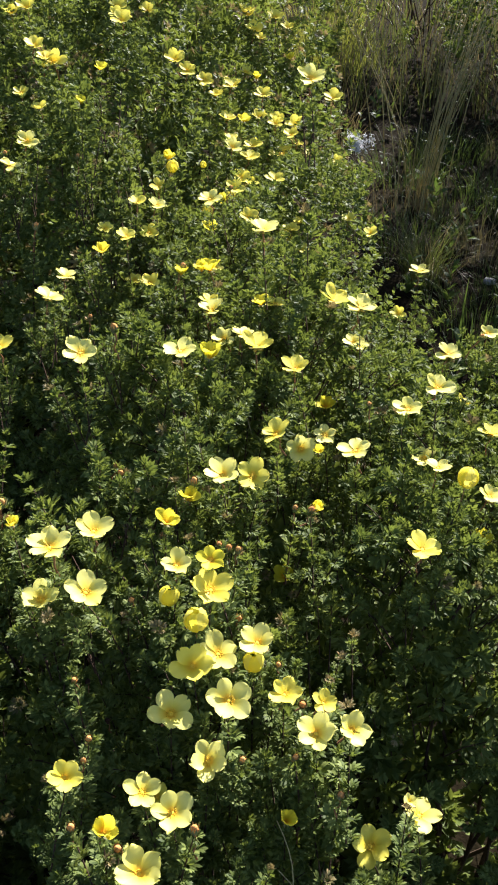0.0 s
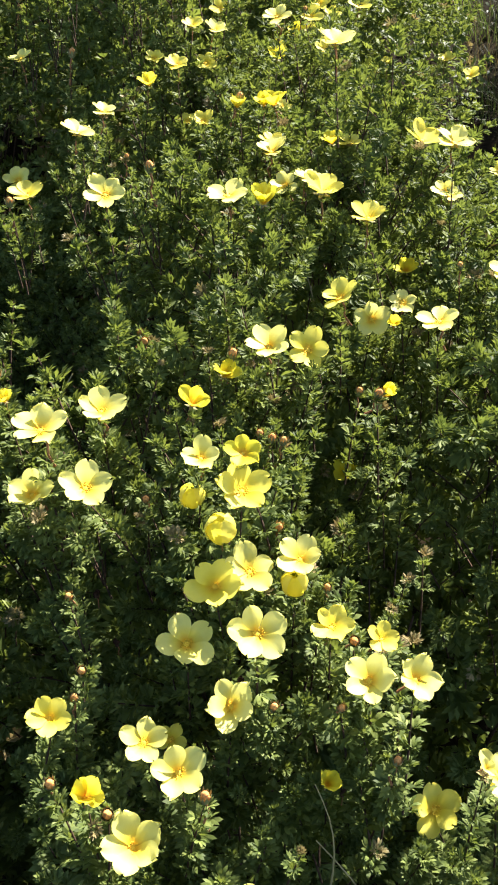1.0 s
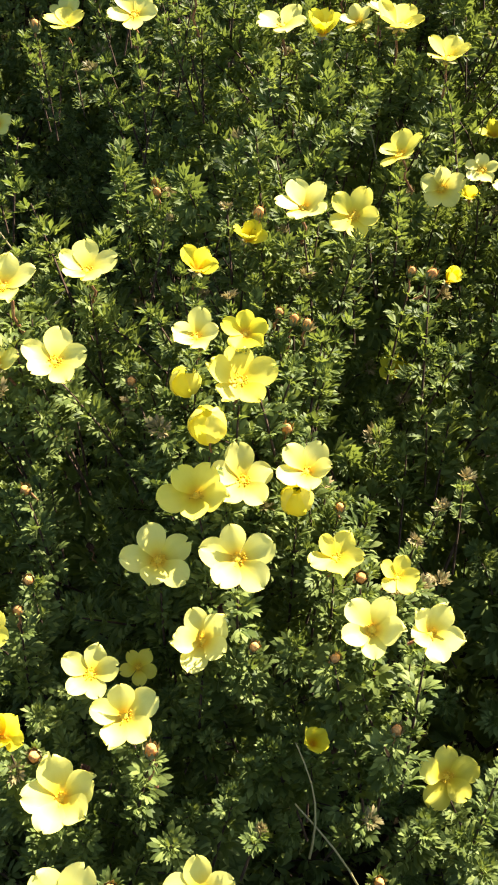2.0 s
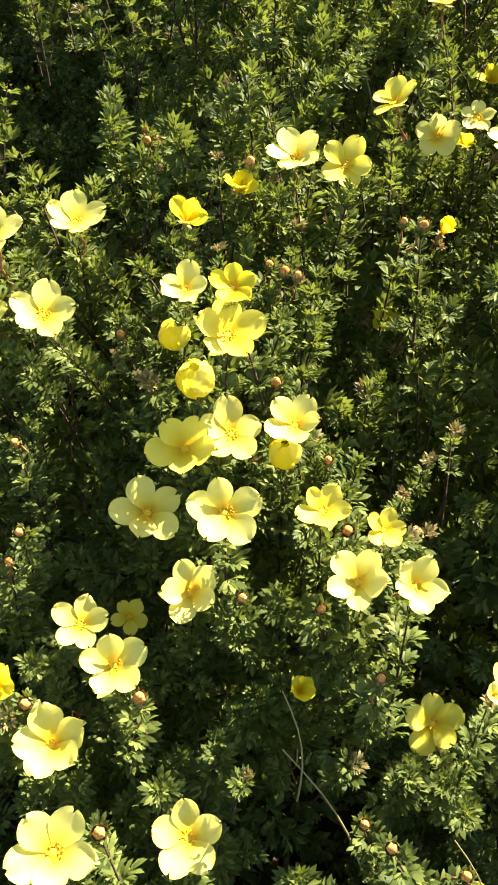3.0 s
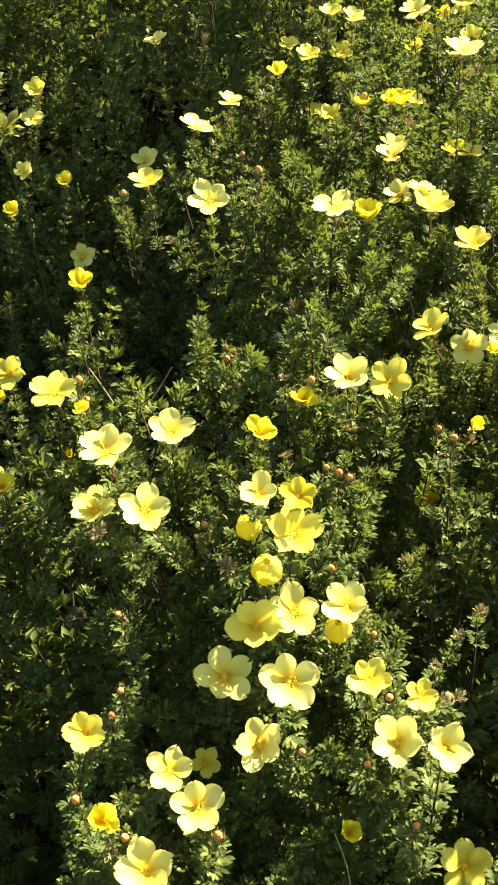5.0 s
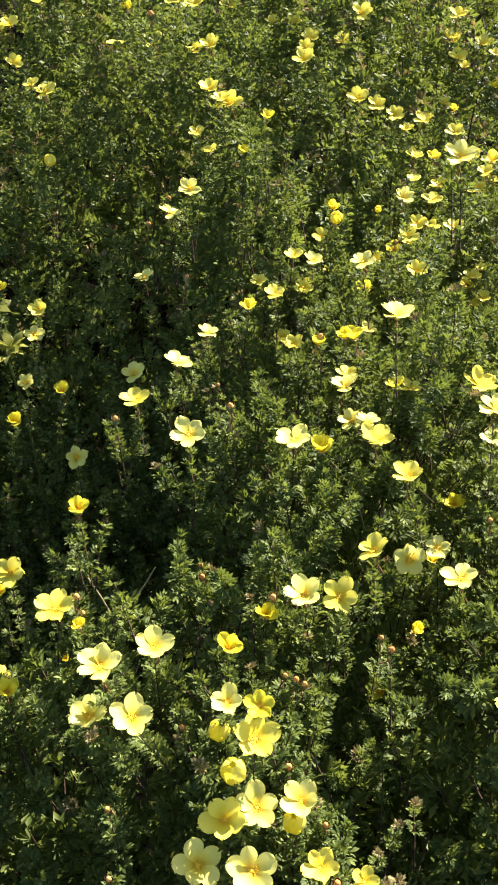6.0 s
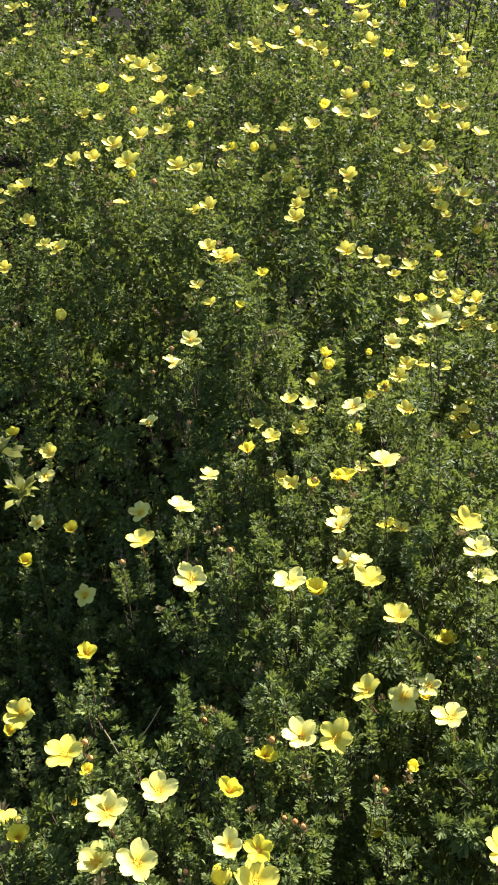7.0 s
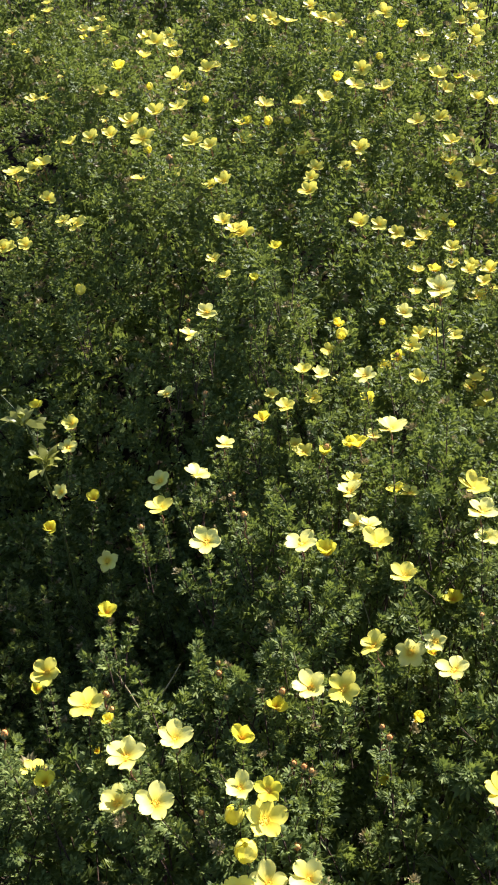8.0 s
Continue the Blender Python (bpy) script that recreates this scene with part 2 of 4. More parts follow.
# ---- the plan of the shrubs: centre x, y, radius, height ----
SHRUBS = {
    "front": (0.04, 0.58, 0.42, 0.92),
    "side": (0.34, 0.80, 0.27, 0.93),
    "middle": (0.01, 1.05, 0.40, 0.97),
    "shaded": (-0.42, 1.12, 0.38, 0.82),
    "upper": (-0.20, 1.55, 0.42, 1.20),
    "slope": (0.08, 1.72, 0.33, 1.02),
    "tall": (-0.05, 2.12, 0.38, 1.48),
    "left": (-0.85, 2.38, 0.46, 1.50),
    "outer": (-0.98, 1.38, 0.36, 0.72),
    "low_left": (-0.58, 1.78, 0.36, 1.20),
    "far": (-0.60, 3.35, 0.55, 1.42),
    "far_right": (0.02, 4.25, 0.48, 1.90),
    "far_left": (-1.80, 3.50, 0.70, 1.45),
    "back": (-0.80, 4.75, 0.66, 2.05),
    "beyond": (-1.50, 6.30, 1.20, 2.30),
    "beyond_left": (-3.40, 6.00, 1.30, 2.30),
    "beyond_right": (-0.20, 6.70, 0.80, 2.20),
    "back_left": (-2.00, 4.75, 0.75, 2.10),
    "back_right": (1.75, 4.60, 0.85, 1.45),
    # right and bank: added past the edge of view to shade the grass strip
    "right": (1.46, 3.10, 0.50, 1.50),
    "bank": (1.16, 2.46, 0.33, 0.95),
    "end": (0.92, 5.10, 0.50, 1.50),
    # corner: made tall enough to help shade the strip
    "corner": (1.28, 3.90, 0.45, 1.60),
}
# hollows between the shoots: x, y, radius, depth
HOLLOWS = [(0.13, 0.745, 0.055, 0.15), (-0.66, 1.80, 0.20, 0.18), (-0.45, 1.95, 0.12, 0.18), (-0.07, 0.45, 0.06, 0.20), (0.05, 0.36, 0.05, 0.20), (0.10, 0.40, 0.05, 0.14), (-0.19, 0.80, 0.085, 0.34), (-0.25, 0.95, 0.12, 0.30), (0.14, 0.46, 0.06, 0.24), (0.22, 0.47, 0.09, 0.34), (0.31, 0.47, 0.08, 0.34), (0.20, 0.38, 0.07, 0.25),
           (-0.03, 0.56, 0.05, 0.12), (-0.46, 2.22, 0.12, 0.34), (-0.90, 1.98, 0.15, 0.45), (-0.95, 2.86, 0.12, 0.42), (-0.52, 2.50, 0.12, 0.34), (-0.36, 2.80, 0.13, 0.35), (-0.60, 1.42, 0.17, -0.11), (-0.36, 1.10, 0.25, 0.36), (-0.08, 0.88, 0.06, 0.16),
           (-0.17, 0.86, 0.11, 0.30), (-0.05, 0.80, 0.05, 0.16), (-0.30, 1.32, 0.13, 0.20), (-0.56, 1.25, 0.20, 0.34), (-0.48, 1.52, 0.23, 0.46), (-0.64, 1.46, 0.15, 0.26), (-0.31, 1.50, 0.10, 0.18), (0.19, 0.58, 0.07, 0.20), (0.25, 0.57, 0.08, 0.24), (0.34, 0.58, 0.09, 0.28), (0.27, 0.46, 0.10, 0.14), (0.25, 0.43, 0.07, 0.26), (0.215, 0.47, 0.05, 0.16), (0.125, 0.72, 0.045, 0.15), (-0.02, 0.42, 0.05, 0.16), (-0.10, 0.52, 0.07, 0.14),
           (-0.87, 2.80, 0.12, 0.50), (-1.07, 3.30, 0.15, 0.45), (-1.25, 3.72, 0.15, 0.40), (-0.95, 2.15, 0.12, 0.40), (-1.16, 2.62, 0.15, 0.50), (-1.36, 3.00, 0.15, 0.50), (-0.65, 2.70, 0.12, 0.40), (-0.82, 3.20, 0.15, 0.50)]
FLOWERS = {name: [] for name in SHRUBS}


def flowers(shrub, kind, places):
    """Flowers of one kind on one shrub: x, y, z in metres, width in millimetres; for some the turn of a petal in degrees and the lean."""
    FLOWERS[shrub] += [(kind, *p) for p in places]


flowers("front", "pale", [
    (0.233, 0.513, 0.663, 36),
])
flowers("front", "pale", [
    (0.044, 0.347, 0.790, 39, 100, 0.23, -0.22), (0.084, 0.380, 0.731, 37, 8, 0.15, -0.28), (0.021, 0.396, 0.765, 37, 80, 0.22, -0.26),
    (0.041, 0.430, 0.782, 33, 100, 0.06, -0.27), (0.019, 0.448, 0.779, 28, 60, 0.16, -0.24), (0.064, 0.477, 0.775, 34, 100, 0.15, -0.38),
    (0.078, 0.494, 0.820, 37, 95, 0.17, -0.53), (0.035, 0.507, 0.790, 37, 85, 0.28, -0.37), (0.069, 0.545, 0.813, 35, 90, 0.1, -0.35),
    (0.099, 0.555, 0.815, 33, 60, 0.05, -0.24), (0.036, 0.595, 0.857, 28, 70, 0.08, -0.24), (-0.034, 0.634, 0.859, 35, 75, 0.08, -0.16),
])
flowers("front", "pale", [
    (-0.033, 0.576, 0.846, 35, 70, 0.19, -0.34), (-0.068, 0.578, 0.836, 35, 110, -0.12, -0.29), (-0.060, 0.593, 0.876, 38, 85, -0.08, -0.03),
    (0.141, 0.485, 0.796, 34, 80, -0.08, -0.35), (0.166, 0.487, 0.797, 30, 95, 0.31, -0.26), (0.068, 0.720, 0.854, 35, 110, 0.02, -0.13),
    (0.211, 0.471, 0.739, 12, 0, 0.35, -0.35),
])
flowers("front", "yellow", [
    (-0.133, 0.668, 0.850, 36), (-0.221, 0.682, 0.731, 30), (0.223, 0.408, 0.628, 25), (0.242, 0.664, 0.819, 35),
])
flowers("front", "yellow", [
    (-0.036, 0.458, 0.781, 28, 90, 0.26, -0.3), (0.051, 0.527, 0.819, 36, 60, 0.05, -0.42), (0.063, 0.571, 0.854, 36, 75, 0.2, -0.31),
    (0.119, 0.518, 0.799, 27, 100, 0.12, -0.12), (0.149, 0.524, 0.783, 23, 110, 0.32, -0.21), (0.191, 0.490, 0.654, 36, 95, 0.06, -0.42),
    (0.024, 0.485, 0.723, 20, 90, 0.34, -0.24), (0.095, 0.740, 0.839, 34, 60, 0.21, -0.65), (0.118, 0.783, 0.857, 32, 20, -0.35, -0.04),
])
flowers("front", "open", [
    (-0.001, 0.404, 0.798, 23, 90, 0.21, -0.22), (0.063, 0.587, 0.870, 22, 90, 0.13, -0.48),
])
flowers("front", "cup", [
    (-0.159, 0.613, 0.804, 22),
])
flowers("front", "cup", [
    (0.120, 0.456, 0.734, 16, 0, 0.33, -0.13), (0.130, 0.782, 0.680, 24, 10, 0.01, -0.40), (0.024, 0.645, 0.859, 21, 30, 0.29, -0.25),
    (0.037, 0.707, 0.837, 22, 80, 0.25, -0.17), (-0.155, 0.777, 0.867, 20, 80, 0.16, -0.27), (0.157, 0.782, 0.766, 19, 0, 0.4, 0),
    (-0.103, 0.649, 0.853, 14, 0, 0.1, -0.15), (-0.141, 0.680, 0.773, 18, 0, 0.05, -0.07),
])
flowers("front", "globe", [
    (0.053, 0.548, 0.839, 18, 0, 0.05, -0.14), (0.096, 0.545, 0.799, 16, 40, 0.03, -0.13), (0.029, 0.593, 0.821, 16, 20, 0.03, -0.07),
])
flowers("front", "bud", [
    (-0.223, 0.656, 0.805, 10), (-0.031, 0.751, 0.840, 7), (-0.115, 0.679, 0.834, 8), (-0.022, 0.484, 0.790, 7),
    (-0.025, 0.472, 0.780, 7), (-0.025, 0.418, 0.781, 8), (0.007, 0.408, 0.774, 8), (0.057, 0.416, 0.782, 8),
    (0.055, 0.362, 0.774, 8), (0.088, 0.478, 0.774, 7), (0.126, 0.476, 0.781, 7), (0.075, 0.652, 0.825, 8),
    (0.067, 0.651, 0.831, 7), (0.083, 0.647, 0.828, 7), (0.043, 0.714, 0.850, 9), (0.084, 0.582, 0.813, 8),
    (0.211, 0.404, 0.680, 8), (0.161, 0.426, 0.657, 8), (0.171, 0.383, 0.765, 7), (0.134, 0.718, 0.818, 7),
])
flowers("front", "bud", [
    (-0.038, 0.527, 0.802, 8), (-0.120, 0.682, 0.848, 10), (0.116, 0.559, 0.785, 7), (0.132, 0.513, 0.794, 8),
    (0.157, 0.452, 0.770, 7), (-0.024, 0.733, 0.845, 8), (-0.001, 0.595, 0.820, 7), (0.145, 0.682, 0.844, 8),
])
flowers("side", "pale", [
    (0.193, 0.783, 0.840, 34), (0.311, 0.958, 0.850, 31), (0.273, 0.822, 0.887, 34), (0.256, 0.868, 0.834, 34),
    (0.268, 0.819, 0.806, 29), (0.262, 0.734, 0.855, 26), (0.322, 0.760, 0.804, 28),
])
flowers("side", "pale", [
    (0.170, 0.851, 0.812, 26, 90, -0.01, -0.42),
])
flowers("side", "yellow", [
    (0.353, 1.022, 0.747, 28), (0.336, 0.836, 0.826, 29),
])
flowers("side", "cup", [
    (0.319, 0.754, 0.757, 19),
])
flowers("side", "globe", [
    (0.283, 0.711, 0.850, 18),
])
flowers("side", "bud", [
    (0.347, 0.970, 0.862, 9), (0.215, 0.864, 0.839, 7),
])
flowers("middle", "pale", [
    (-0.038, 1.315, 0.889, 31), (0.039, 1.240, 0.925, 35), (-0.140, 1.039, 0.878, 36), (-0.080, 0.886, 0.887, 39),
    (-0.146, 1.171, 0.847, 32), (0.044, 1.272, 0.814, 24), (0.105, 1.010, 0.973, 39), (0.209, 0.950, 0.910, 37),
    (0.045, 1.065, 0.851, 39), (0.062, 1.012, 0.840, 29), (0.083, 0.982, 0.861, 30), (0.211, 1.008, 0.838, 26),
    (0.347, 1.367, 0.771, 33), (0.393, 1.108, 0.799, 27), (0.219, 1.022, 0.827, 26), (0.154, 1.054, 1.118, 37),
])
flowers("middle", "pale", [
    (0.145, 0.844, 0.799, 34, 95, 0.02, -0.86), (0.019, 0.915, 0.873, 41, 60, 0.02, -0.09),
])
flowers("middle", "yellow", [
    (-0.073, 1.235, 0.875, 30), (-0.040, 1.190, 0.829, 32), (-0.069, 1.260, 0.801, 25), (0.194, 1.084, 0.856, 44),
    (0.043, 1.102, 0.844, 28), (0.122, 1.040, 0.870, 25), (0.326, 1.348, 0.640, 25),
])
flowers("middle", "yellow", [
    (0.137, 0.861, 0.883, 35, 80, 0, -0.09), (0.099, 0.929, 0.872, 40, 70, 0.01, -0.1),
])
flowers("middle", "cup", [
    (0.038, 1.267, 0.874, 22), (-0.105, 1.227, 0.858, 25), (0.041, 1.164, 0.862, 28), (0.105, 1.040, 0.872, 21),
    (0.180, 0.968, 0.777, 23), (0.030, 1.162, 0.861, 22), (0.009, 1.103, 0.882, 22),
])
flowers("middle", "cup", [
    (0.051, 0.893, 0.878, 27, 70, 0.03, -0.2), (0.166, 0.874, 0.774, 16, 0, -0, -0.18),
])
flowers("middle", "bud", [
    (0.010, 1.105, 0.885, 10), (-0.052, 0.942, 0.884, 11), (-0.093, 1.032, 0.854, 7), (-0.197, 0.974, 0.832, 10),
])
flowers("shaded", "pale", [
    (-0.264, 1.272, 0.868, 35), (-0.467, 1.310, 0.742, 34), (-0.440, 1.213, 0.718, 29), (-0.287, 1.252, 0.726, 37),
])
flowers("shaded", "pale", [
    (-0.347, 1.149, 0.641, 37, 90, 0.59, -1.07),
])
flowers("shaded", "yellow", [
    (-0.464, 1.331, 0.775, 32), (-0.306, 0.868, 0.680, 39),
])
flowers("shaded", "yellow", [
    (-0.223, 1.096, 0.781, 41, 90, 0.04, -0.09),
])
flowers("shaded", "cup", [
    (-0.411, 1.113, 0.719, 27), (-0.346, 0.897, 0.619, 19), (-0.515, 1.321, 0.811, 22),
])
flowers("shaded", "cup", [
    (-0.400, 1.240, 0.688, 26, 0, 0.16, -0.29),
])
flowers("shaded", "bud", [
    (-0.194, 1.247, 0.880, 11),
])
flowers("upper", "pale", [
    (-0.353, 1.721, 1.199, 33), (-0.322, 1.679, 1.149, 32), (-0.141, 1.831, 1.063, 32), (-0.136, 1.764, 1.061, 27),
    (-0.217, 1.538, 1.038, 31), (-0.262, 1.547, 0.984, 25), (-0.217, 1.355, 0.965, 34), (-0.240, 1.335, 0.938, 34),
    (-0.280, 1.625, 1.085, 29), (-0.108, 1.617, 1.076, 32), (0.065, 1.461, 0.928, 35), (-0.049, 1.501, 0.788, 24),
    (0.059, 1.673, 0.881, 22),
])
flowers("upper", "yellow", [
    (-0.376, 1.589, 1.175, 40), (-0.272, 1.622, 1.153, 29), (-0.222, 1.495, 1.064, 36), (-0.219, 1.468, 0.981, 29),
    (-0.258, 1.632, 1.092, 33), (-0.043, 1.407, 0.886, 28), (-0.066, 1.319, 0.892, 29), (0.090, 1.446, 0.824, 36),
    (-0.050, 1.311, 0.851, 28), (-0.110, 1.302, 0.860, 24), (-0.206, 1.539, 1.031, 37),
])
flowers("upper", "cup", [
    (-0.114, 1.399, 1.052, 20), (-0.137, 1.354, 1.018, 20), (-0.028, 1.408, 0.928, 22),
])
flowers("upper", "globe", [
    (-0.376, 1.605, 1.148, 18), (-0.216, 1.798, 1.150, 19), (-0.459, 1.435, 0.962, 17), (-0.023, 1.401, 0.909, 17),
])
flowers("upper", "bud", [
    (-0.329, 1.578, 1.139, 13), (-0.256, 1.378, 0.938, 9), (-0.281, 1.355, 0.908, 8), (0.063, 1.387, 0.888, 8),
    (-0.149, 1.357, 0.941, 9),
])
flowers("slope", "pale", [
    (-0.121, 1.847, 1.181, 38), (-0.035, 1.694, 1.126, 33), (0.113, 1.771, 0.930, 31), (0.089, 1.665, 0.851, 34),
    (0.076, 1.576, 0.845, 29), (0.091, 1.677, 0.801, 30), (0.132, 1.579, 0.841, 30), (0.066, 1.541, 0.838, 30),
    (0.060, 1.645, 0.785, 26), (0.187, 1.672, 0.681, 25), (0.243, 1.833, 0.909, 35), (0.306, 1.654, 0.720, 26),
    (0.267, 1.955, 0.756, 26), (0.273, 1.716, 0.722, 26), (0.183, 1.912, 0.802, 27),
])
flowers("slope", "yellow", [
    (-0.030, 1.644, 1.014, 33), (-0.021, 1.802, 0.963, 30), (0.008, 1.822, 0.942, 30), (0.058, 1.824, 0.933, 36),
    (0.028, 1.827, 0.915, 26), (0.108, 1.853, 0.870, 28), (0.142, 1.896, 0.854, 29), (0.177, 1.905, 0.842, 40),
    (0.051, 1.764, 0.890, 29), (0.096, 1.751, 0.845, 33), (0.018, 1.564, 0.787, 25), (0.165, 1.666, 0.720, 31),
    (0.157, 1.670, 0.703, 25), (0.345, 1.501, 0.635, 25), (0.179, 1.690, 0.724, 25), (0.139, 1.870, 0.853, 27),
    (0.168, 1.853, 0.837, 29), (0.153, 1.921, 0.782, 41), (0.211, 1.906, 0.784, 26), (0.174, 1.665, 0.669, 23),
])
flowers("slope", "cup", [
    (0.103, 1.906, 0.929, 20), (0.080, 1.807, 0.876, 22), (0.046, 1.530, 0.819, 22),
])
flowers("slope", "globe", [
    (-0.033, 1.713, 0.841, 13), (0.015, 1.575, 0.860, 13),
])
flowers("tall", "pale", [
    (-0.417, 2.101, 1.208, 40), (-0.320, 2.334, 1.393, 30), (-0.218, 2.382, 1.334, 33), (-0.117, 2.345, 1.352, 32),
    (-0.085, 2.269, 1.345, 37), (-0.350, 2.391, 1.274, 34), (-0.235, 2.072, 1.292, 36), (-0.224, 2.242, 1.304, 31),
    (-0.174, 2.236, 1.274, 40), (-0.009, 2.472, 1.209, 40), (-0.012, 2.437, 1.162, 40), (0.102, 2.294, 1.273, 37),
    (0.106, 2.688, 1.213, 37), (-0.085, 2.041, 1.201, 35), (-0.085, 1.957, 1.185, 36), (0.060, 2.055, 1.181, 40),
    (0.119, 2.215, 1.151, 35), (0.067, 2.147, 1.140, 34), (-0.252, 1.917, 1.164, 34), (-0.193, 1.954, 1.158, 34),
])
flowers("tall", "pale", [
    (-0.116, 2.562, 1.008, 30), (-0.078, 2.539, 1.020, 29), (-0.226, 1.917, 1.071, 27), (-0.191, 1.948, 1.065, 24),
    (-0.096, 1.892, 1.046, 29), (-0.153, 2.506, 0.917, 29), (0.165, 2.071, 0.988, 26), (0.146, 1.984, 0.757, 36),
    (-0.522, 2.481, 1.164, 30), (-0.342, 2.392, 1.260, 28),
])
flowers("tall", "yellow", [
    (-0.303, 1.926, 1.099, 39), (-0.404, 2.245, 1.236, 32), (-0.269, 2.316, 1.346, 35), (-0.081, 2.216, 1.327, 38),
    (-0.205, 2.244, 1.281, 36), (-0.259, 2.595, 1.173, 36), (-0.150, 2.452, 1.201, 25), (-0.153, 2.605, 1.238, 40),
    (-0.064, 2.215, 1.283, 35), (0.117, 2.238, 1.229, 38), (0.115, 2.300, 1.202, 40), (-0.031, 1.963, 1.177, 40),
    (0.029, 1.993, 1.108, 34), (0.068, 2.042, 1.104, 30), (0.165, 2.146, 1.109, 37), (0.094, 1.990, 1.069, 34),
    (0.079, 2.050, 1.021, 40), (0.086, 2.049, 1.015, 26), (0.139, 2.063, 1.008, 36), (0.097, 2.008, 0.994, 37),
])
flowers("tall", "yellow", [
    (0.082, 1.964, 0.925, 24), (0.131, 2.147, 1.121, 29), (0.111, 2.005, 0.980, 22),
])
flowers("tall", "cup", [
    (-0.030, 2.217, 1.257, 26), (-0.115, 1.941, 1.199, 27), (0.093, 2.151, 1.157, 22), (0.170, 2.057, 0.933, 22),
])
flowers("tall", "globe", [
    (-0.008, 2.304, 1.340, 18), (-0.062, 2.130, 1.205, 17), (-0.211, 1.920, 1.127, 16),
])
flowers("tall", "bud", [
    (0.095, 2.151, 1.155, 12),
])
flowers("left", "pale", [
    (-0.785, 2.138, 1.442, 27), (-0.814, 2.138, 1.416, 27), (-0.798, 2.115, 1.389, 34), (-0.679, 2.231, 1.407, 36),
    (-0.702, 2.140, 1.297, 24), (-0.779, 2.446, 1.263, 27), (-1.070, 2.865, 1.110, 29), (-0.820, 2.241, 1.191, 25),
    (-0.726, 2.285, 1.205, 34), (-0.666, 2.098, 1.175, 37), (-1.053, 2.523, 1.101, 40), (-0.961, 2.563, 1.064, 39),
    (-0.787, 2.695, 1.217, 33), (-0.720, 2.720, 1.218, 40), (-0.624, 2.453, 1.221, 40), (-0.610, 2.456, 1.197, 40),
    (-0.604, 2.478, 1.114, 36), (-1.003, 2.527, 0.983, 29), (-0.924, 2.723, 0.930, 40), (-0.570, 2.501, 0.994, 33),
])
flowers("left", "pale", [
    (-0.655, 2.634, 1.380, 32), (-0.296, 2.562, 1.215, 36), (-0.906, 2.648, 1.250, 40),
])
flowers("left", "yellow", [
    (-0.951, 2.281, 1.290, 29), (-1.053, 2.596, 1.091, 33), (-0.552, 2.170, 1.259, 39), (-0.668, 2.388, 1.207, 38),
    (-0.898, 2.621, 1.018, 33), (-0.457, 2.462, 1.029, 40), (-0.328, 2.574, 1.027, 27), (-1.096, 2.854, 1.122, 36),
    (-0.772, 2.701, 1.224, 33),
])
flowers("left", "cup", [
    (-1.162, 3.147, 1.183, 28), (-0.295, 1.934, 1.129, 22),
])
flowers("left", "globe", [
    (-0.323, 2.514, 1.135, 18),
])
flowers("low_left", "pale", [
    (-0.439, 1.823, 1.173, 38), (-0.505, 1.855, 1.155, 40), (-0.500, 1.655, 1.165, 31), (-0.551, 1.856, 1.129, 37),
    (-0.684, 1.948, 1.099, 37), (-0.411, 1.797, 1.061, 40), (-0.498, 1.847, 1.048, 32), (-0.754, 1.902, 1.057, 35),
    (-0.726, 1.770, 1.083, 40), (-0.809, 1.924, 1.029, 33), (-0.657, 1.756, 1.034, 30), (-0.741, 1.895, 0.949, 30),
    (-0.698, 1.623, 0.979, 31), (-0.667, 1.653, 0.974, 29),
])
flowers("low_left", "yellow", [
    (-0.606, 2.039, 1.175, 28), (-0.467, 2.031, 1.205, 40), (-0.744, 1.924, 1.063, 40), (-0.814, 1.874, 0.967, 24),
    (-0.745, 1.774, 0.981, 24), (-0.537, 1.571, 1.043, 26), (-0.577, 1.697, 1.001, 37), (-0.739, 1.712, 0.951, 30),
])
flowers("low_left", "cup", [
    (-0.562, 1.972, 1.237, 29),
])
flowers("low_left", "globe", [
    (-0.512, 1.998, 1.189, 17), (-0.377, 1.942, 1.168, 16),
])
flowers("far", "pale", [
    (-1.118, 3.193, 1.231, 36), (-1.090, 2.931, 1.061, 33), (-0.741, 3.258, 1.129, 39), (-0.704, 3.141, 1.073, 30),
    (-0.598, 2.824, 1.378, 30), (0.063, 2.921, 1.322, 34), (-0.760, 3.904, 1.164, 37), (-0.591, 3.110, 1.208, 37),
    (-0.523, 3.081, 1.133, 33), (-0.294, 3.148, 1.139, 40), (0.048, 2.843, 1.193, 40), (-0.010, 3.331, 1.096, 39),
])
flowers("far", "yellow", [
    (-1.106, 3.170, 1.162, 40), (-0.492, 3.563, 1.240, 34), (-0.385, 3.539, 1.221, 33), (-0.136, 2.832, 1.269, 33),
    (-0.314, 3.076, 1.182, 33), (-0.267, 3.524, 1.087, 40),
])
flowers("far", "globe", [
    (-1.071, 3.195, 1.294, 20), (0.007, 2.739, 1.336, 19),
])
flowers("far_left", "pale", [
    (-1.408, 3.246, 1.413, 38), (-1.432, 3.232, 1.366, 38), (-1.433, 3.473, 1.339, 36), (-1.316, 3.240, 1.290, 37),
    (-1.301, 3.200, 1.267, 40), (-1.456, 3.529, 1.207, 40), (-1.474, 3.751, 1.188, 33), (-1.190, 3.326, 1.398, 38),
    (-1.536, 3.455, 1.121, 32), (-1.259, 3.073, 1.130, 36),
])
flowers("far_left", "yellow", [
    (-1.486, 3.439, 1.228, 36), (-1.676, 3.836, 1.114, 30),
])
flowers("far_left", "cup", [
    (-1.483, 3.274, 1.311, 26), (-1.570, 3.440, 1.148, 31),
])
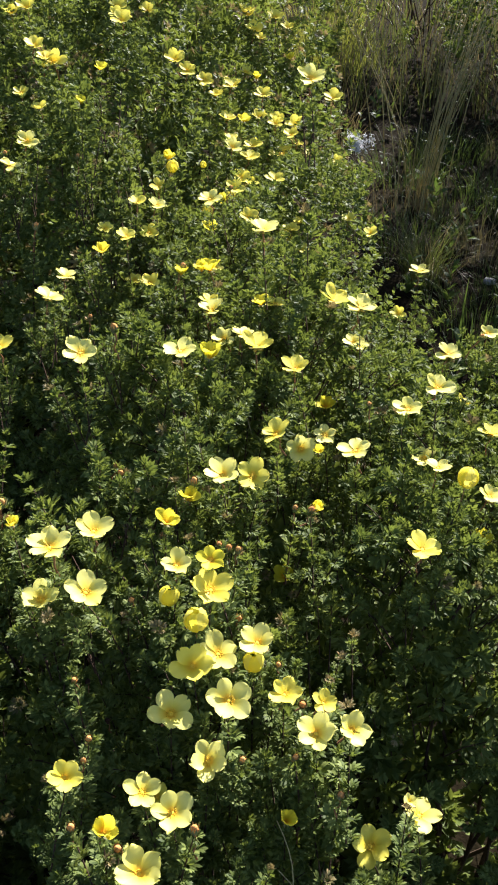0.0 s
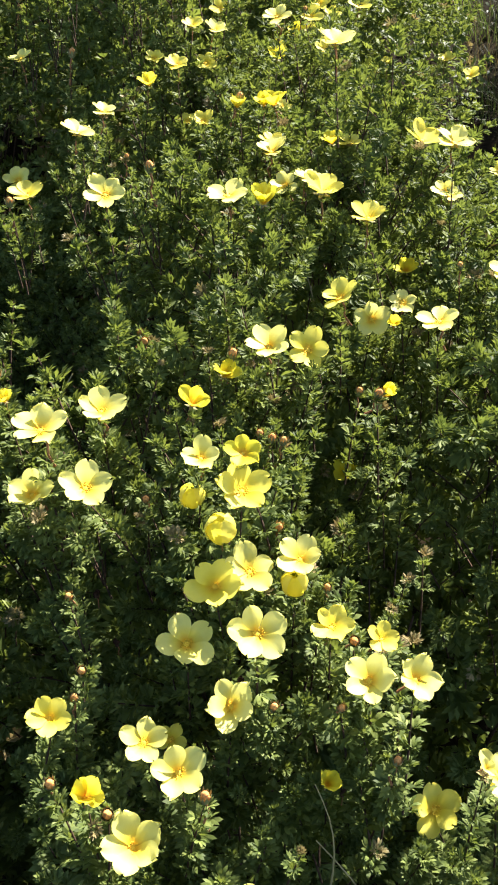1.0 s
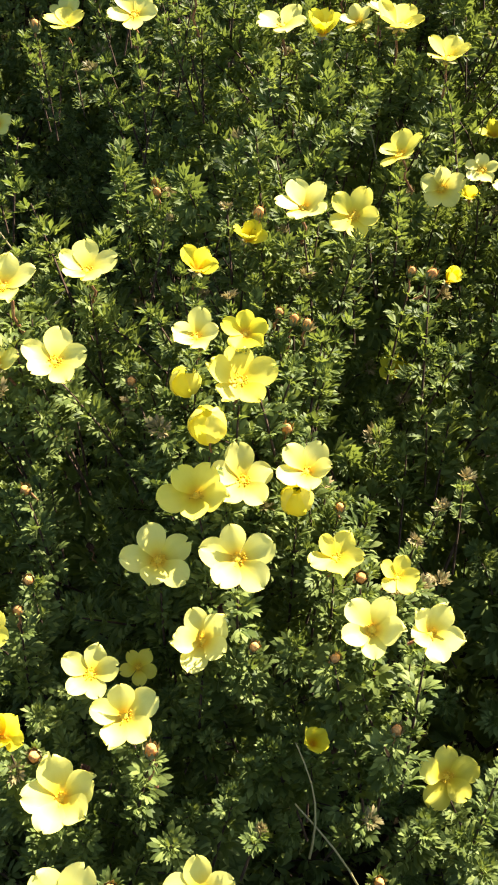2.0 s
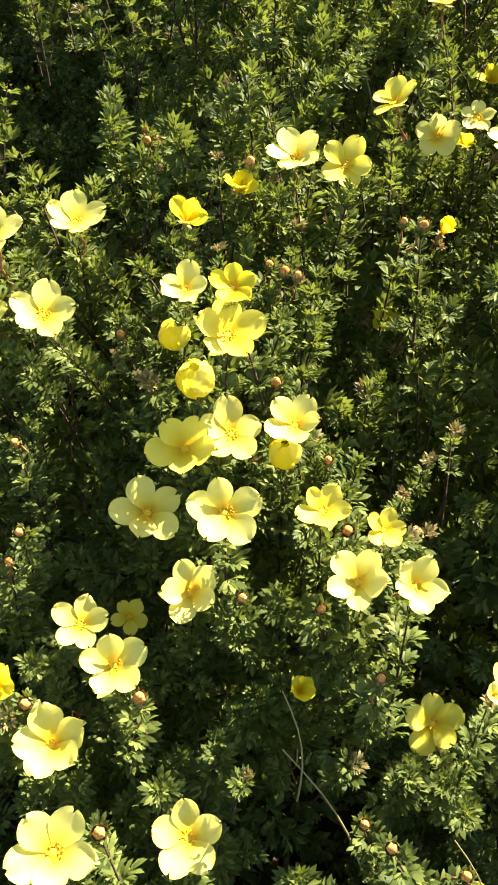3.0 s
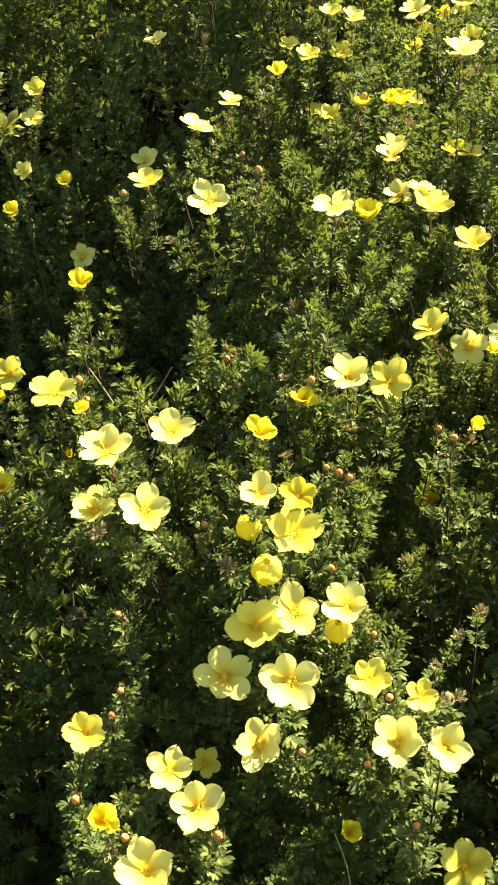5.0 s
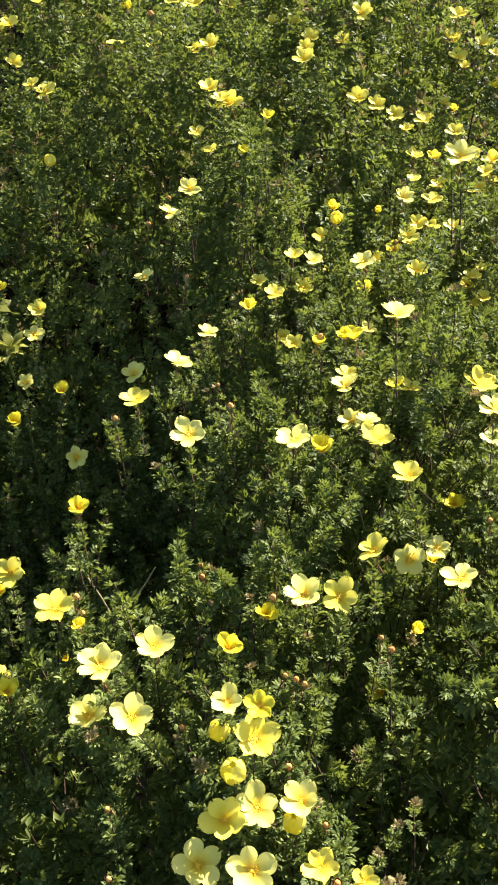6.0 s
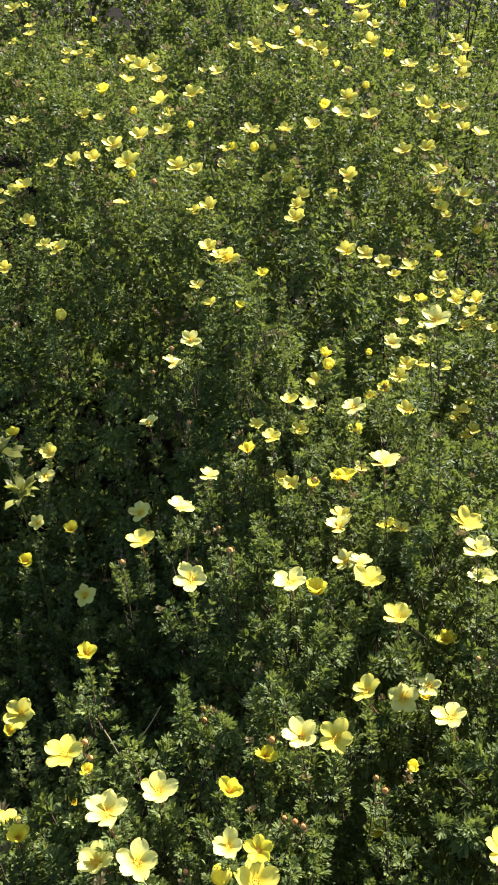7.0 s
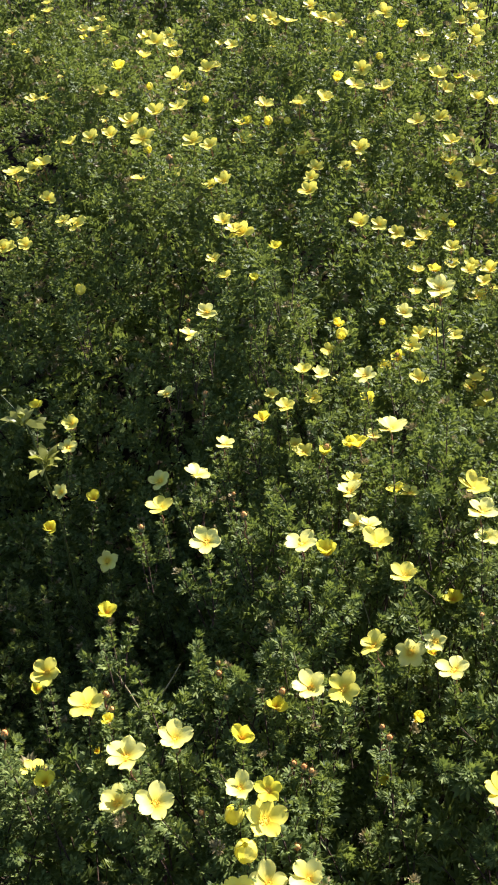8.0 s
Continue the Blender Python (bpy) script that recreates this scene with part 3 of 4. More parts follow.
flowers("back", "yellow", [
    (-1.130, 4.076, 1.221, 30), (-1.090, 4.093, 1.302, 25),
])

SPOTS = np.array([p[1:4] for name, group in FLOWERS.items() for p in group if name != "shaded"])   # the shaded shrub's flowers stand free of its leaves


def canopy(x, y):
    """The height of the leaf canopy: just under the flowers, rounded off towards each shrub's rim. x, y: arrays."""
    d2 = (SPOTS[:, 0] - x[:, None]) ** 2 + (SPOTS[:, 1] - y[:, None]) ** 2
    near, wide = np.exp(-d2 / (2 * 0.052 ** 2)), np.exp(-d2 / (2 * 0.26 ** 2))
    a = np.minimum(1, near.sum(1))
    broad = ((wide @ SPOTS[:, 2]) + 0.036) / (wide.sum(1) + 0.02)
    broad = np.where(y > 3.9, np.maximum(broad, 2.1), np.where(y > 3.2, np.maximum(broad, 1.30), broad)) - np.interp(y, (0.40, 0.58, 0.75, 1.6, 1.9), (0.14, 0.07, 0.02, 0.015, 0.0))
    dome = np.zeros(len(x))
    for cx, cy, r, top in SHRUBS.values():
        d = np.hypot(x - cx, y - cy) / r
        dome = np.maximum(dome, top * np.sqrt(np.maximum(0, 1 - d ** 3)))
    dome = np.maximum(dome, np.where(x < np.interp(y, (1.0, 1.6, 2.4), (0.45, 0.34, 0.20)), 0.48 + 0.10 * np.clip(y - 1.4, 0, 2), 0))
    h = a * (near @ SPOTS[:, 2]) / (near.sum(1) + 1e-9) + (1 - a) * np.minimum(broad, dome) - np.interp(y, (0.38, 0.53, 1.4, 2.2), (0.085, 0.016, 0.02, 0.035))
    for hx, hy, r, depth in HOLLOWS:
        h -= depth * np.exp(-(((x - hx) ** 2 + (y - hy) ** 2) / r ** 2) ** 2)
    return np.where(dome > 0.3, np.maximum(h, 0.42 + 0.1 * np.clip(y - 0.6, 0, 4)), h)


def owner(x, y):
    names = list(SHRUBS)
    d = np.stack([np.hypot(x - SHRUBS[n][0], y - SHRUBS[n][1]) / SHRUBS[n][2] for n in names])
    return np.array(names)[d.argmin(0)], d.min(0)


def grid(x0, x1, y0, y1, step):
    gx, gy = np.meshgrid(np.arange(x0, x1, step), np.arange(y0, y1, step))
    gx, gy = gx.ravel(), gy.ravel()
    return gx + rng.uniform(-0.5, 0.5, len(gx)) * step, gy + rng.uniform(-0.5, 0.5, len(gy)) * step


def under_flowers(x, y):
    """Holds shoots below the sight line from eye height on the path to each flower."""
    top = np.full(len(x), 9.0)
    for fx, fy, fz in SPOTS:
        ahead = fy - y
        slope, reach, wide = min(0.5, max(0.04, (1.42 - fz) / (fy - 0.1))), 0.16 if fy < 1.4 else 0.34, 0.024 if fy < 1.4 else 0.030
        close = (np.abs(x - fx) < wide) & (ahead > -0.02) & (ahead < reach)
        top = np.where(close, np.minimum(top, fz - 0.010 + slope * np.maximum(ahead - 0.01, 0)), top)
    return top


def cushions(x, y, lumpy, storey):
    """Rounded clumps of growth, from about -1 in the creases to 1 on top."""
    coarse = np.array([noise.noise(Vector((a / lumpy, b / lumpy, 5.0 + storey * 9))) for a, b in zip(x, y)])
    fine = np.array([noise.noise(Vector((a / lumpy * 2.3, b / lumpy * 2.3, 15.0 + storey * 9))) for a, b in zip(x, y)])
    return 1.3 * coarse + 0.5 * fine


def shoots(x0, x1, y0, y1, step, under, count, gap, fine, size, wild):
    """Leafy shoots over the canopy that lean out of rounded clumps: rows of tip, axis, fineness, size, storey, number of tufts, their gap."""
    x, y = grid(x0, x1, y0, y1, step)
    lumpy = 0.10 if y1 < 1.5 else 0.20 if y1 < 2.7 else 0.28
    storey = 0.0 if under < 0.08 else under
    lump = cushions(x, y, lumpy, storey)
    keep = (rng.random(len(x)) > 0.04) & (lump > (-0.9 if under > 0.08 else -0.60 if under > 0.01 else -0.45 if y1 < 1.5 else -0.20 if y1 < 3.8 else -0.55))
    x, y, lump = x[keep], y[keep], lump[keep]
    h, e = canopy(x, y), 0.02
    rise = lambda a, b: canopy(a, b) + wild * cushions(a, b, lumpy, storey)
    fall = np.stack([rise(x - e, y) - rise(x + e, y), rise(x, y - e) - rise(x, y + e)], 1) / (2 * e)
    fall /= np.maximum(1, np.linalg.norm(fall, axis=1) / 1.2)[:, None]
    z = h - under + wild * (lump + rng.normal(0, 0.35, len(x)))
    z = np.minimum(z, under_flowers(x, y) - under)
    axis = np.column_stack([0.72 * fall, np.ones(len(x))]) + rng.normal(0, 0.28, (len(x), 3)) * (1, 1, 0)
    axis /= np.linalg.norm(axis, axis=1)[:, None]
    z = np.where(z > 0.06, np.maximum(z, 0.14 + 0.1 * np.clip(y - 0.6, 0, 4)), 0)
    ok = z > 0
    return np.column_stack([x, y, z, axis, np.full(len(x), fine), size * rng.uniform(0.82, 1.15, len(x)), np.full(len(x), under > 0.02), np.full(len(x), count), np.full(len(x), gap)])[ok]


# layers of shoots: x from and to, y from and to, spacing, tufts, their gap, fineness, size, unevenness, storeys below the canopy
NEAR_LAYERS = (
    (-0.26, 0.42, 0.18, 0.62, 0.028, 6, 0.0090, 2, 1.1, 0.042, (0.0,)),
    (-0.26, 0.42, 0.18, 0.62, 0.030, 5, 0.0110, 1, 1.05, 0.044, (0.042,)),
    (-0.55, 0.55, 0.62, 1.42, 0.031, 5, 0.0095, 1, 1.14, 0.046, (0.0,)),
    (-0.55, 0.55, 0.62, 1.42, 0.036, 5, 0.0130, 0, 1.2, 0.046, (0.042,)),
    (-0.85, 0.62, 0.18, 1.42, 0.050, 4, 0.018, 0, 1.7, 0.02, (0.10, 0.17)),
    (-1.15, 0.50, 1.42, 2.62, 0.034, 5, 0.0115, 0, 1.22, 0.105, (0.0,)),
    (-1.15, 0.50, 1.42, 2.62, 0.050, 5, 0.0140, 0, 1.40, 0.105, (0.055,)),
    (-1.30, 0.55, 1.42, 2.62, 0.060, 4, 0.022, 0, 2.2, 0.03, (0.20, 0.28)),
    (-1.75, 0.50, 2.62, 3.75, 0.095, 4, 0.026, 0, 2.9, 0.03, (0.24,)),
)
FAR_LAYERS = (
    (-1.75, 0.50, 2.62, 3.75, 0.046, 5, 0.016, 0, 1.6, 0.17, (0.0,)), (-1.75, 0.50, 2.62, 3.75, 0.066, 4, 0.020, 0, 1.9, 0.17, (0.075,)),
    (-2.6, -1.75, 2.62, 3.75, 0.09, 6, 0.03, 0, 2.8, 0.07, (0.0, 0.14)), (0.82, 2.1, 2.0, 4.2, 0.08, 6, 0.022, 0, 2.2, 0.07, (0.0, 0.12)),
    (-4.6, 0.6, 5.3, 7.5, 0.16, 5, 0.06, 0, 5.2, 0.10, (0.0, 0.25, 0.5)), (-4.6, 0.2, 7.5, 9.2, 0.17, 5, 0.06, 0, 5.5, 0.10, (0.0, 0.3)),
    (-0.45, 0.62, 0.18, 0.80, 0.044, 4, 0.02, 0, 2.1, 0.02, (0.23, 0.31)), (-0.85, 0.55, 0.80, 1.75, 0.055, 4, 0.024, 0, 2.4, 0.02, (0.27, 0.36)),
    (-0.85, -0.26, 0.18, 0.62, 0.045, 5, 0.016, 0, 1.6, 0.03, (0.0, 0.06)), (0.42, 0.62, 0.18, 0.62, 0.045, 5, 0.016, 0, 1.6, 0.03, (0.0, 0.06)),
    (-0.95, -0.55, 0.62, 1.42, 0.042, 5, 0.016, 0, 1.6, 0.03, (0.0, 0.06)),
    (-1.15, 0.50, 0.40, 2.95, 0.045, 3, 0.03, 0, 3.0, 0.0, (0.60,)),
    (-2.6, 0.9, 3.75, 5.3, 0.098, 5, 0.030, 0, 2.8, 0.08, (0.0, 0.16, 0.32)), (0.9, 2.6, 4.2, 5.3, 0.09, 6, 0.03, 0, 2.8, 0.07, (0.0, 0.14)),
)


# tan shoot tips, and leafy spires that stand out of the canopy
TAN_SHOOTS = [(0.176, 0.587, 0.79), (0.166, 0.575, 0.78), (0.156, 0.549, 0.78), (0.108, 0.400, 0.765), (0.001, 0.400, 0.775), (0.043, 0.640, 0.845), (0.028, 0.700, 0.862), (-0.005, 0.690, 0.855)]
SPIRES = [(-0.045, 0.742, 0.875), (-0.040, 0.722, 0.862), (0.033, 0.757, 0.880), (0.046, 0.750, 0.872), (0.022, 0.748, 0.868), (0.134, 0.379, 0.705), (0.150, 0.375, 0.700), (0.182, 0.385, 0.690)]


def all_shoots():
    rows = []
    for x0, x1, y0, y1, step, count, gap, fine, size, wild, storeys in NEAR_LAYERS + FAR_LAYERS:
        for under in storeys:
            rows.append(shoots(x0, x1, y0, y1, step, under, count, gap, 1 if fine == 2 and under > 0.02 else fine, size, wild))
            far_out = owner(rows[-1][:, 0], rows[-1][:, 1])[1]      # the bed's near end is rounded, shrub by shrub
            rows[-1] = rows[-1][(far_out < 1.2 + rng.normal(0, 0.06, len(far_out))) | (rows[-1][:, 1] > 1.7)]
    spots = np.array([(p[1], p[2], p[3] - (0.004 if p[0] == "bud" else 0.011), 2 if p[2] < 0.62 else 1 if p[2] < 1.42 else 0) for g in FLOWERS.values() for p in g])
    ax = np.broadcast_to((0.0, 0.0, 1.0), (len(spots), 3)) + rng.normal(0, 0.14, (len(spots), 3)) + np.array([0, 0.12, 0])
    ax /= np.linalg.norm(ax, axis=1)[:, None]
    rows.append(np.column_stack([spots[:, :3], ax, spots[:, 3], np.full(len(spots), 0.9), np.full(len(spots), 2), np.full(len(spots), 7), np.full(len(spots), 0.0120)]))
    spots = spots[[n != "shaded" and not (p[3] < 0.70 and p[2] < 0.65) for n, g in FLOWERS.items() for p in g]]
    for k in range(3):                    # shoots that stand close round each flower
        turn, off = rng.uniform(0, 6.28, len(spots)), rng.uniform(0.016, 0.034, len(spots))
        way = np.column_stack([np.cos(turn), np.sin(turn), np.zeros(len(spots))])
        at = spots[:, :3] + way * off[:, None]
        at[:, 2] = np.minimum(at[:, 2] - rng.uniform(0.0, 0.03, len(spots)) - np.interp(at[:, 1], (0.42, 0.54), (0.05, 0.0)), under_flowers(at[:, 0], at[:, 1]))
        ax = way * rng.uniform(0.1, 0.45, (len(spots), 1)) + np.array([0, 0, 1])
        ax /= np.linalg.norm(ax, axis=1)[:, None]
        rows.append(np.column_stack([at, ax, spots[:, 3], rng.uniform(0.8, 1.05, len(spots)), np.full(len(spots), 2), np.full(len(spots), 5), np.full(len(spots), 0.0105)]))
    spire = np.array(SPIRES)
    ax = np.array([0.0, 0.0, 1.0]) + rng.normal(0, 0.12, (len(spire), 3))
    rows.append(np.column_stack([spire, ax / np.linalg.norm(ax, axis=1)[:, None], np.full(len(spire), 1), np.full(len(spire), 1.1), np.full(len(spire), 2), np.full(len(spire), 7), np.full(len(spire), 0.0085)]))
    tan = np.array(TAN_SHOOTS)
    ax = np.array([0.1, -0.1, 1.0]) + rng.normal(0, 0.15, (len(tan), 3))
    ax /= np.linalg.norm(ax, axis=1)[:, None]
    rows.append(np.column_stack([tan, ax, np.full(len(tan), 1), np.full(len(tan), 0.68), np.full(len(tan), 3), np.full(len(tan), 4), np.full(len(tan), 0.010)]))
    return np.concatenate(rows)


def tufts_along(rows):
    """The tufts of leaves on each shoot: place, axis, fineness, size, 0 at the tip."""
    out = []
    for j in range(7):
        some = rows[rows[:, 9] > j]
        at = some[:, :3] - some[:, 3:6] * (some[:, 10] * j)[:, None] + rng.normal(0, 0.0012, (len(some), 3)) * some[:, 7:8]
        ax = some[:, 3:6] + rng.normal(0, 0.12, (len(some), 3))
        size = some[:, 7] * (0.78, 0.95, 1.05, 1.1, 1.08, 1.0, 0.9)[j] * rng.uniform(0.85, 1.1, len(some))
        out.append(np.column_stack([at, ax, some[:, 6], size, np.full(len(some), j), some[:, 8] == 3]))
    return np.concatenate(out)


# ---- the setting ----
def level(x, y):
    """The height of the ground: it climbs gently away from the path."""
    return 0.10 * min(max(y - 0.6, 0.0), 4.0) + 0.03 * noise.noise(Vector((x * 1.3, y * 1.3, 0))) + 0.012 * noise.noise(Vector((x * 6, y * 6, 3)))


def ground():
    near = np.linspace(-3, 3, 61)
    line = np.concatenate([[-400, -120, -40, -15, -6, -4], near, [4, 6, 15, 40, 120, 400]])
    x, y = np.meshgrid(line, line + 1.5)
    z = np.array([level(a, b) for a, b in zip(x.ravel(), y.ravel())])
    n = len(line)
    tris = []
    for j in range(n - 1):
        for i in range(n - 1):
            p = j * n + i
            tris += [(p, p + 1, p + n), (p + 1, p + n + 1, p + n)]
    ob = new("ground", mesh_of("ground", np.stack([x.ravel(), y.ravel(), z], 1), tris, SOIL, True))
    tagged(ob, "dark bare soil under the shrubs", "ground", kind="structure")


ground()


# ---- flowers ----
def petal(curl, cup, seed):
    """A broad rounded petal along x, one unit long, notched at its tip and cupped."""
    r = np.random.default_rng(seed)
    us, vs = (0, 0.16, 0.32, 0.47, 0.62, 0.76, 0.88, 0.96, 1.0), np.linspace(-1, 1, 7)
    verts, ruffle = [], r.normal(0, 1, 6)
    for u in us:
        half = 0.415 * math.sqrt(max(0.0, 1 - ((u - 0.61) / 0.395) ** 2)) if u > 0.61 else 0.05 + 0.365 * math.sin(math.pi / 2 * u / 0.61) ** 1.35
        for v in vs:
            x = u - 0.05 * math.exp(-(v / 0.28) ** 2) * u ** 6 + 0.035 * u ** 3 * (ruffle[4] * math.sin(2.2 * v + ruffle[5]) + 0.5 * ruffle[1] * math.sin(6 * v + ruffle[0]))
            y = half * (v + 0.05 * ruffle[3] * u * math.sin(4 * u + ruffle[2]) * v)
            z = curl * u * u + cup * (v * v) * half
            z += 0.042 * u * u * (ruffle[0] * math.sin(3 * v + ruffle[1]) + 0.6 * ruffle[2] * math.sin(5 * v + ruffle[3]))
            verts.append((x, y, z))
    tris = []
    for i in range(8):
        for j in range(6):
            p = i * 7 + j
            tris += [(p, p + 7, p + 1), (p + 1, p + 7, p + 8)]
    return np.array(verts), np.array(tris)


def closed_petal(seed):
    """A petal of a flower still shut to a ball, one unit in radius, standing on the origin."""
    r = np.random.default_rng(seed)
    verts, tris = [], []
    for i in range(8):
        a = math.pi * (0.06 + 0.86 * i / 7)
        for j in range(7):
            v = -1 + j / 3
            turn = v * (0.85 - 0.25 * (i / 7) ** 2)
            w = 1.0 + 0.07 * v + 0.02 * r.normal()
            verts.append((w * math.sin(a) * math.cos(turn), w * math.sin(a) * math.sin(turn), 0.95 - w * math.cos(a) * 1.05))
    for i in range(7):
        for j in range(6):
            p = i * 7 + j
            tris += [(p, p + 7, p + 1), (p + 1, p + 7, p + 8)]
    return np.array(verts), np.array(tris)


def stamens(count):
    """A low orange disc ringed by short stamens."""
    pieces = [ball((0, 0, 0.02), (0.13, 0.13, 0.045), 4, 8)]
    for i in range(count):
        a, e = i * 2.4, rng.uniform(0.15, 0.8)
        tip = np.array([math.cos(a) * math.cos(e), math.sin(a) * math.cos(e), 0.12 + 0.5 * math.sin(e)]) * rng.uniform(0.13, 0.25)
        pieces.append(tube([tip * 0.15, tip], [0.016, 0.012], 3))
        pieces.append(ball(tip, (0.030, 0.030, 0.022), 3, 4))
    return join(pieces)


def calyx():
    """The green cup with five pointed sepals under a flower, and its stalk."""
    pieces = [ball((0, 0, -0.05), (0.14, 0.14, 0.10), 4, 8)]
    for i in range(5):
        a = i * 2 * math.pi / 5 + 0.6
        v = np.array([(0.08, -0.10, -0.06), (0.08, 0.10, -0.06), (0.30, 0.07, -0.07), (0.30, -0.07, -0.07), (0.46, 0, -0.03)])
        pieces.append((spun(v, 0, 0, a), np.array([(0, 1, 2), (0, 2, 3), (3, 2, 4)])))
    return join(pieces)


def bud_tip():
    """The closed petals of a bud, drawn to a blunt twisted point."""
    v, t = ball((0, 0, 0), (0.25, 0.25, 0.36), 8, 10)
    a = np.arctan2(v[:, 1], v[:, 0])
    v[:, :2] *= (1 + 0.09 * np.cos(5 * a + 6 * v[:, 2]))[:, None]
    v[:, 2] = np.where(v[:, 2] > 0.12, v[:, 2] * 1.12, v[:, 2]) + 0.18
    return v, t


def bud_cup():
    """The calyx of a bud: a cup, five sepals standing up round it and narrower ones between, on its stalk."""
    pieces = [ball((0, 0, -0.02), (0.26, 0.26, 0.20), 5, 9)]
    for i in range(10):
        a, w, h = i * math.pi / 5, (0.15, 0.08)[i % 2], (0.50, 0.62)[i % 2]
        v = np.array([(0.20, -w, -0.08), (0.20, w, -0.08), (0.33, w * 0.8, h * 0.45), (0.33, -w * 0.8, h * 0.45), (0.30 + 0.06 * (i % 2), 0, h)])
        pieces.append((spun(v, 0, 0, a), np.array([(0, 1, 2), (0, 2, 3), (3, 2, 4)])))
    return join(pieces)


STALKS = [mesh_of("stalk", *tube([(0, 0, -0.1), (0.05 + 0.05 * i, 0.02, -0.5), (0.02, -0.05 - 0.08 * i, -0.9), (0.1 * i, 0, -1.6)], [0.05, 0.045, 0.045, 0.055], 5), STALK, True) for i in range(3)]
PETALS = {}
for kind, mat, curl, cup in (("pale", PALE, 0.10, 0.20), ("yellow", YELLOW, 0.14, 0.22), ("open", DEEP, 0.16, 0.28), ("cup", DEEP, 0.05, 0.35), ("globe", DEEP, -0.35, 0.45)):
    PETALS[kind] = [mesh_of("petal", *petal(curl + 0.05 * (i - 2), cup, i + 10), mat, True) for i in range(5)]
PETALS["globe"] = [mesh_of("petal", *closed_petal(i), DEEP if i % 2 else YELLOW, True) for i in range(5)]
STAMENS = [mesh_of("flower_centre", *stamens(n), STAMEN, True) for n in (24, 8)]
CALYXES = mesh_of("flower", *calyx(), CALYX)
BUD_CUP = mesh_of("bud", *bud_cup(), CALYX)
BUD_TIP = mesh_of("bud_tip", *bud_tip(), BUD, True)


def flower(kind, x, y, z, width, shrub, spin=None, *lean):
    """One five-petalled flower, opened flat or to a bowl, cupped or still a globe, or a bud."""
    kind = "yellow" if kind == "pale" and y > 1.5 else kind
    own = np.random.default_rng(int(abs(x) * 9973 * 1000) + int(y * 7919))
    nod = -0.24 if y < 0.60 else -0.10 if y < 1.2 else -0.24 if y < 1.5 else -0.36
    nod -= 0.45 if x < -0.20 and 0.8 < y < 1.4 and z < 0.80 else 0.0
    aim = Vector((0.10 + own.normal(0, 0.13), nod + own.normal(0, 0.17), 1)) if spin is None else Vector((*lean, 1))
    turn = aim.to_track_quat("Z", "Y").to_matrix().to_4x4() @ Matrix.Rotation(own.uniform(0, 6.28) if spin is None else radians(spin), 4, "Z")
    r = width * (0.0005 if y < 1.5 else 0.00057 if kind != "globe" else 0.0004)
    base = Matrix.Translation((x, y, z))
    if kind == "bud":
        ob = child("bud", BUD_CUP, shrub, base @ turn @ Matrix.Scale(r / 0.38, 4))
        child("bud_tip", BUD_TIP, ob, None, "small orange closed bud")
        child("stalk", STALKS[int(own.integers(0, 3))], ob, Matrix.Scale(1.5, 4), "thin reddish stalk")
        return
    rise = {"pale": 0.34 if y < 0.8 else 0.26, "yellow": 0.30, "open": 0.42, "cup": 0.80, "globe": 0.0}[kind] + (0 if kind == "globe" else own.normal(0, 0.07))
    reach = {"pale": 0.96, "yellow": 0.98, "open": 1.12, "cup": 1.3, "globe": 1.0}[kind] * r
    drop = reach * math.sin(rise) * 0.45 if spin is None else 0.0
    ob = child("flower", CALYXES, shrub, base @ turn @ Matrix.Translation((0, 0, -drop)) @ Matrix.Scale(r, 4))
    child("stalk", STALKS[int(own.integers(0, 3))], ob, None, "thin reddish stalk")
    for i in range(5):
        if kind == "globe":
            child("petal", PETALS[kind][i], ob, Matrix.Rotation(i * 2 * math.pi / 5, 4, "Z"))
            continue
        m = Matrix.Rotation(i * 2 * math.pi / 5 + own.normal(0, 0.05), 4, "Z") @ Matrix.Rotation(-rise + own.normal(0, 0.13), 4, "Y") @ Matrix.Rotation(0.10, 4, "X")
        child("petal", PETALS[kind][int(own.integers(0, 5))], ob, m @ Matrix.Translation((0.05, 0, 0)) @ Matrix.Scale(reach / r * own.uniform(0.88, 1.07), 4))
    if kind != "globe":
        child("flower_centre", STAMENS[0 if y < 0.9 else 1], ob, None, "orange-yellow stamens")


# ---- shrubs ----
def stem(start, end, thick, seed):
    r = np.random.default_rng(seed)
    t = np.linspace(0, 1, 7)[:, None]
    side = r.normal(0, 0.03, 3)
    points = np.array(start) * (1 - t) + np.array(end) * t + np.sin(t * math.pi) * side + r.normal(0, 0.006, (7, 3)) * np.sin(t * math.pi)
    return tube(points, np.linspace(thick, thick * 0.35, 7), 6)


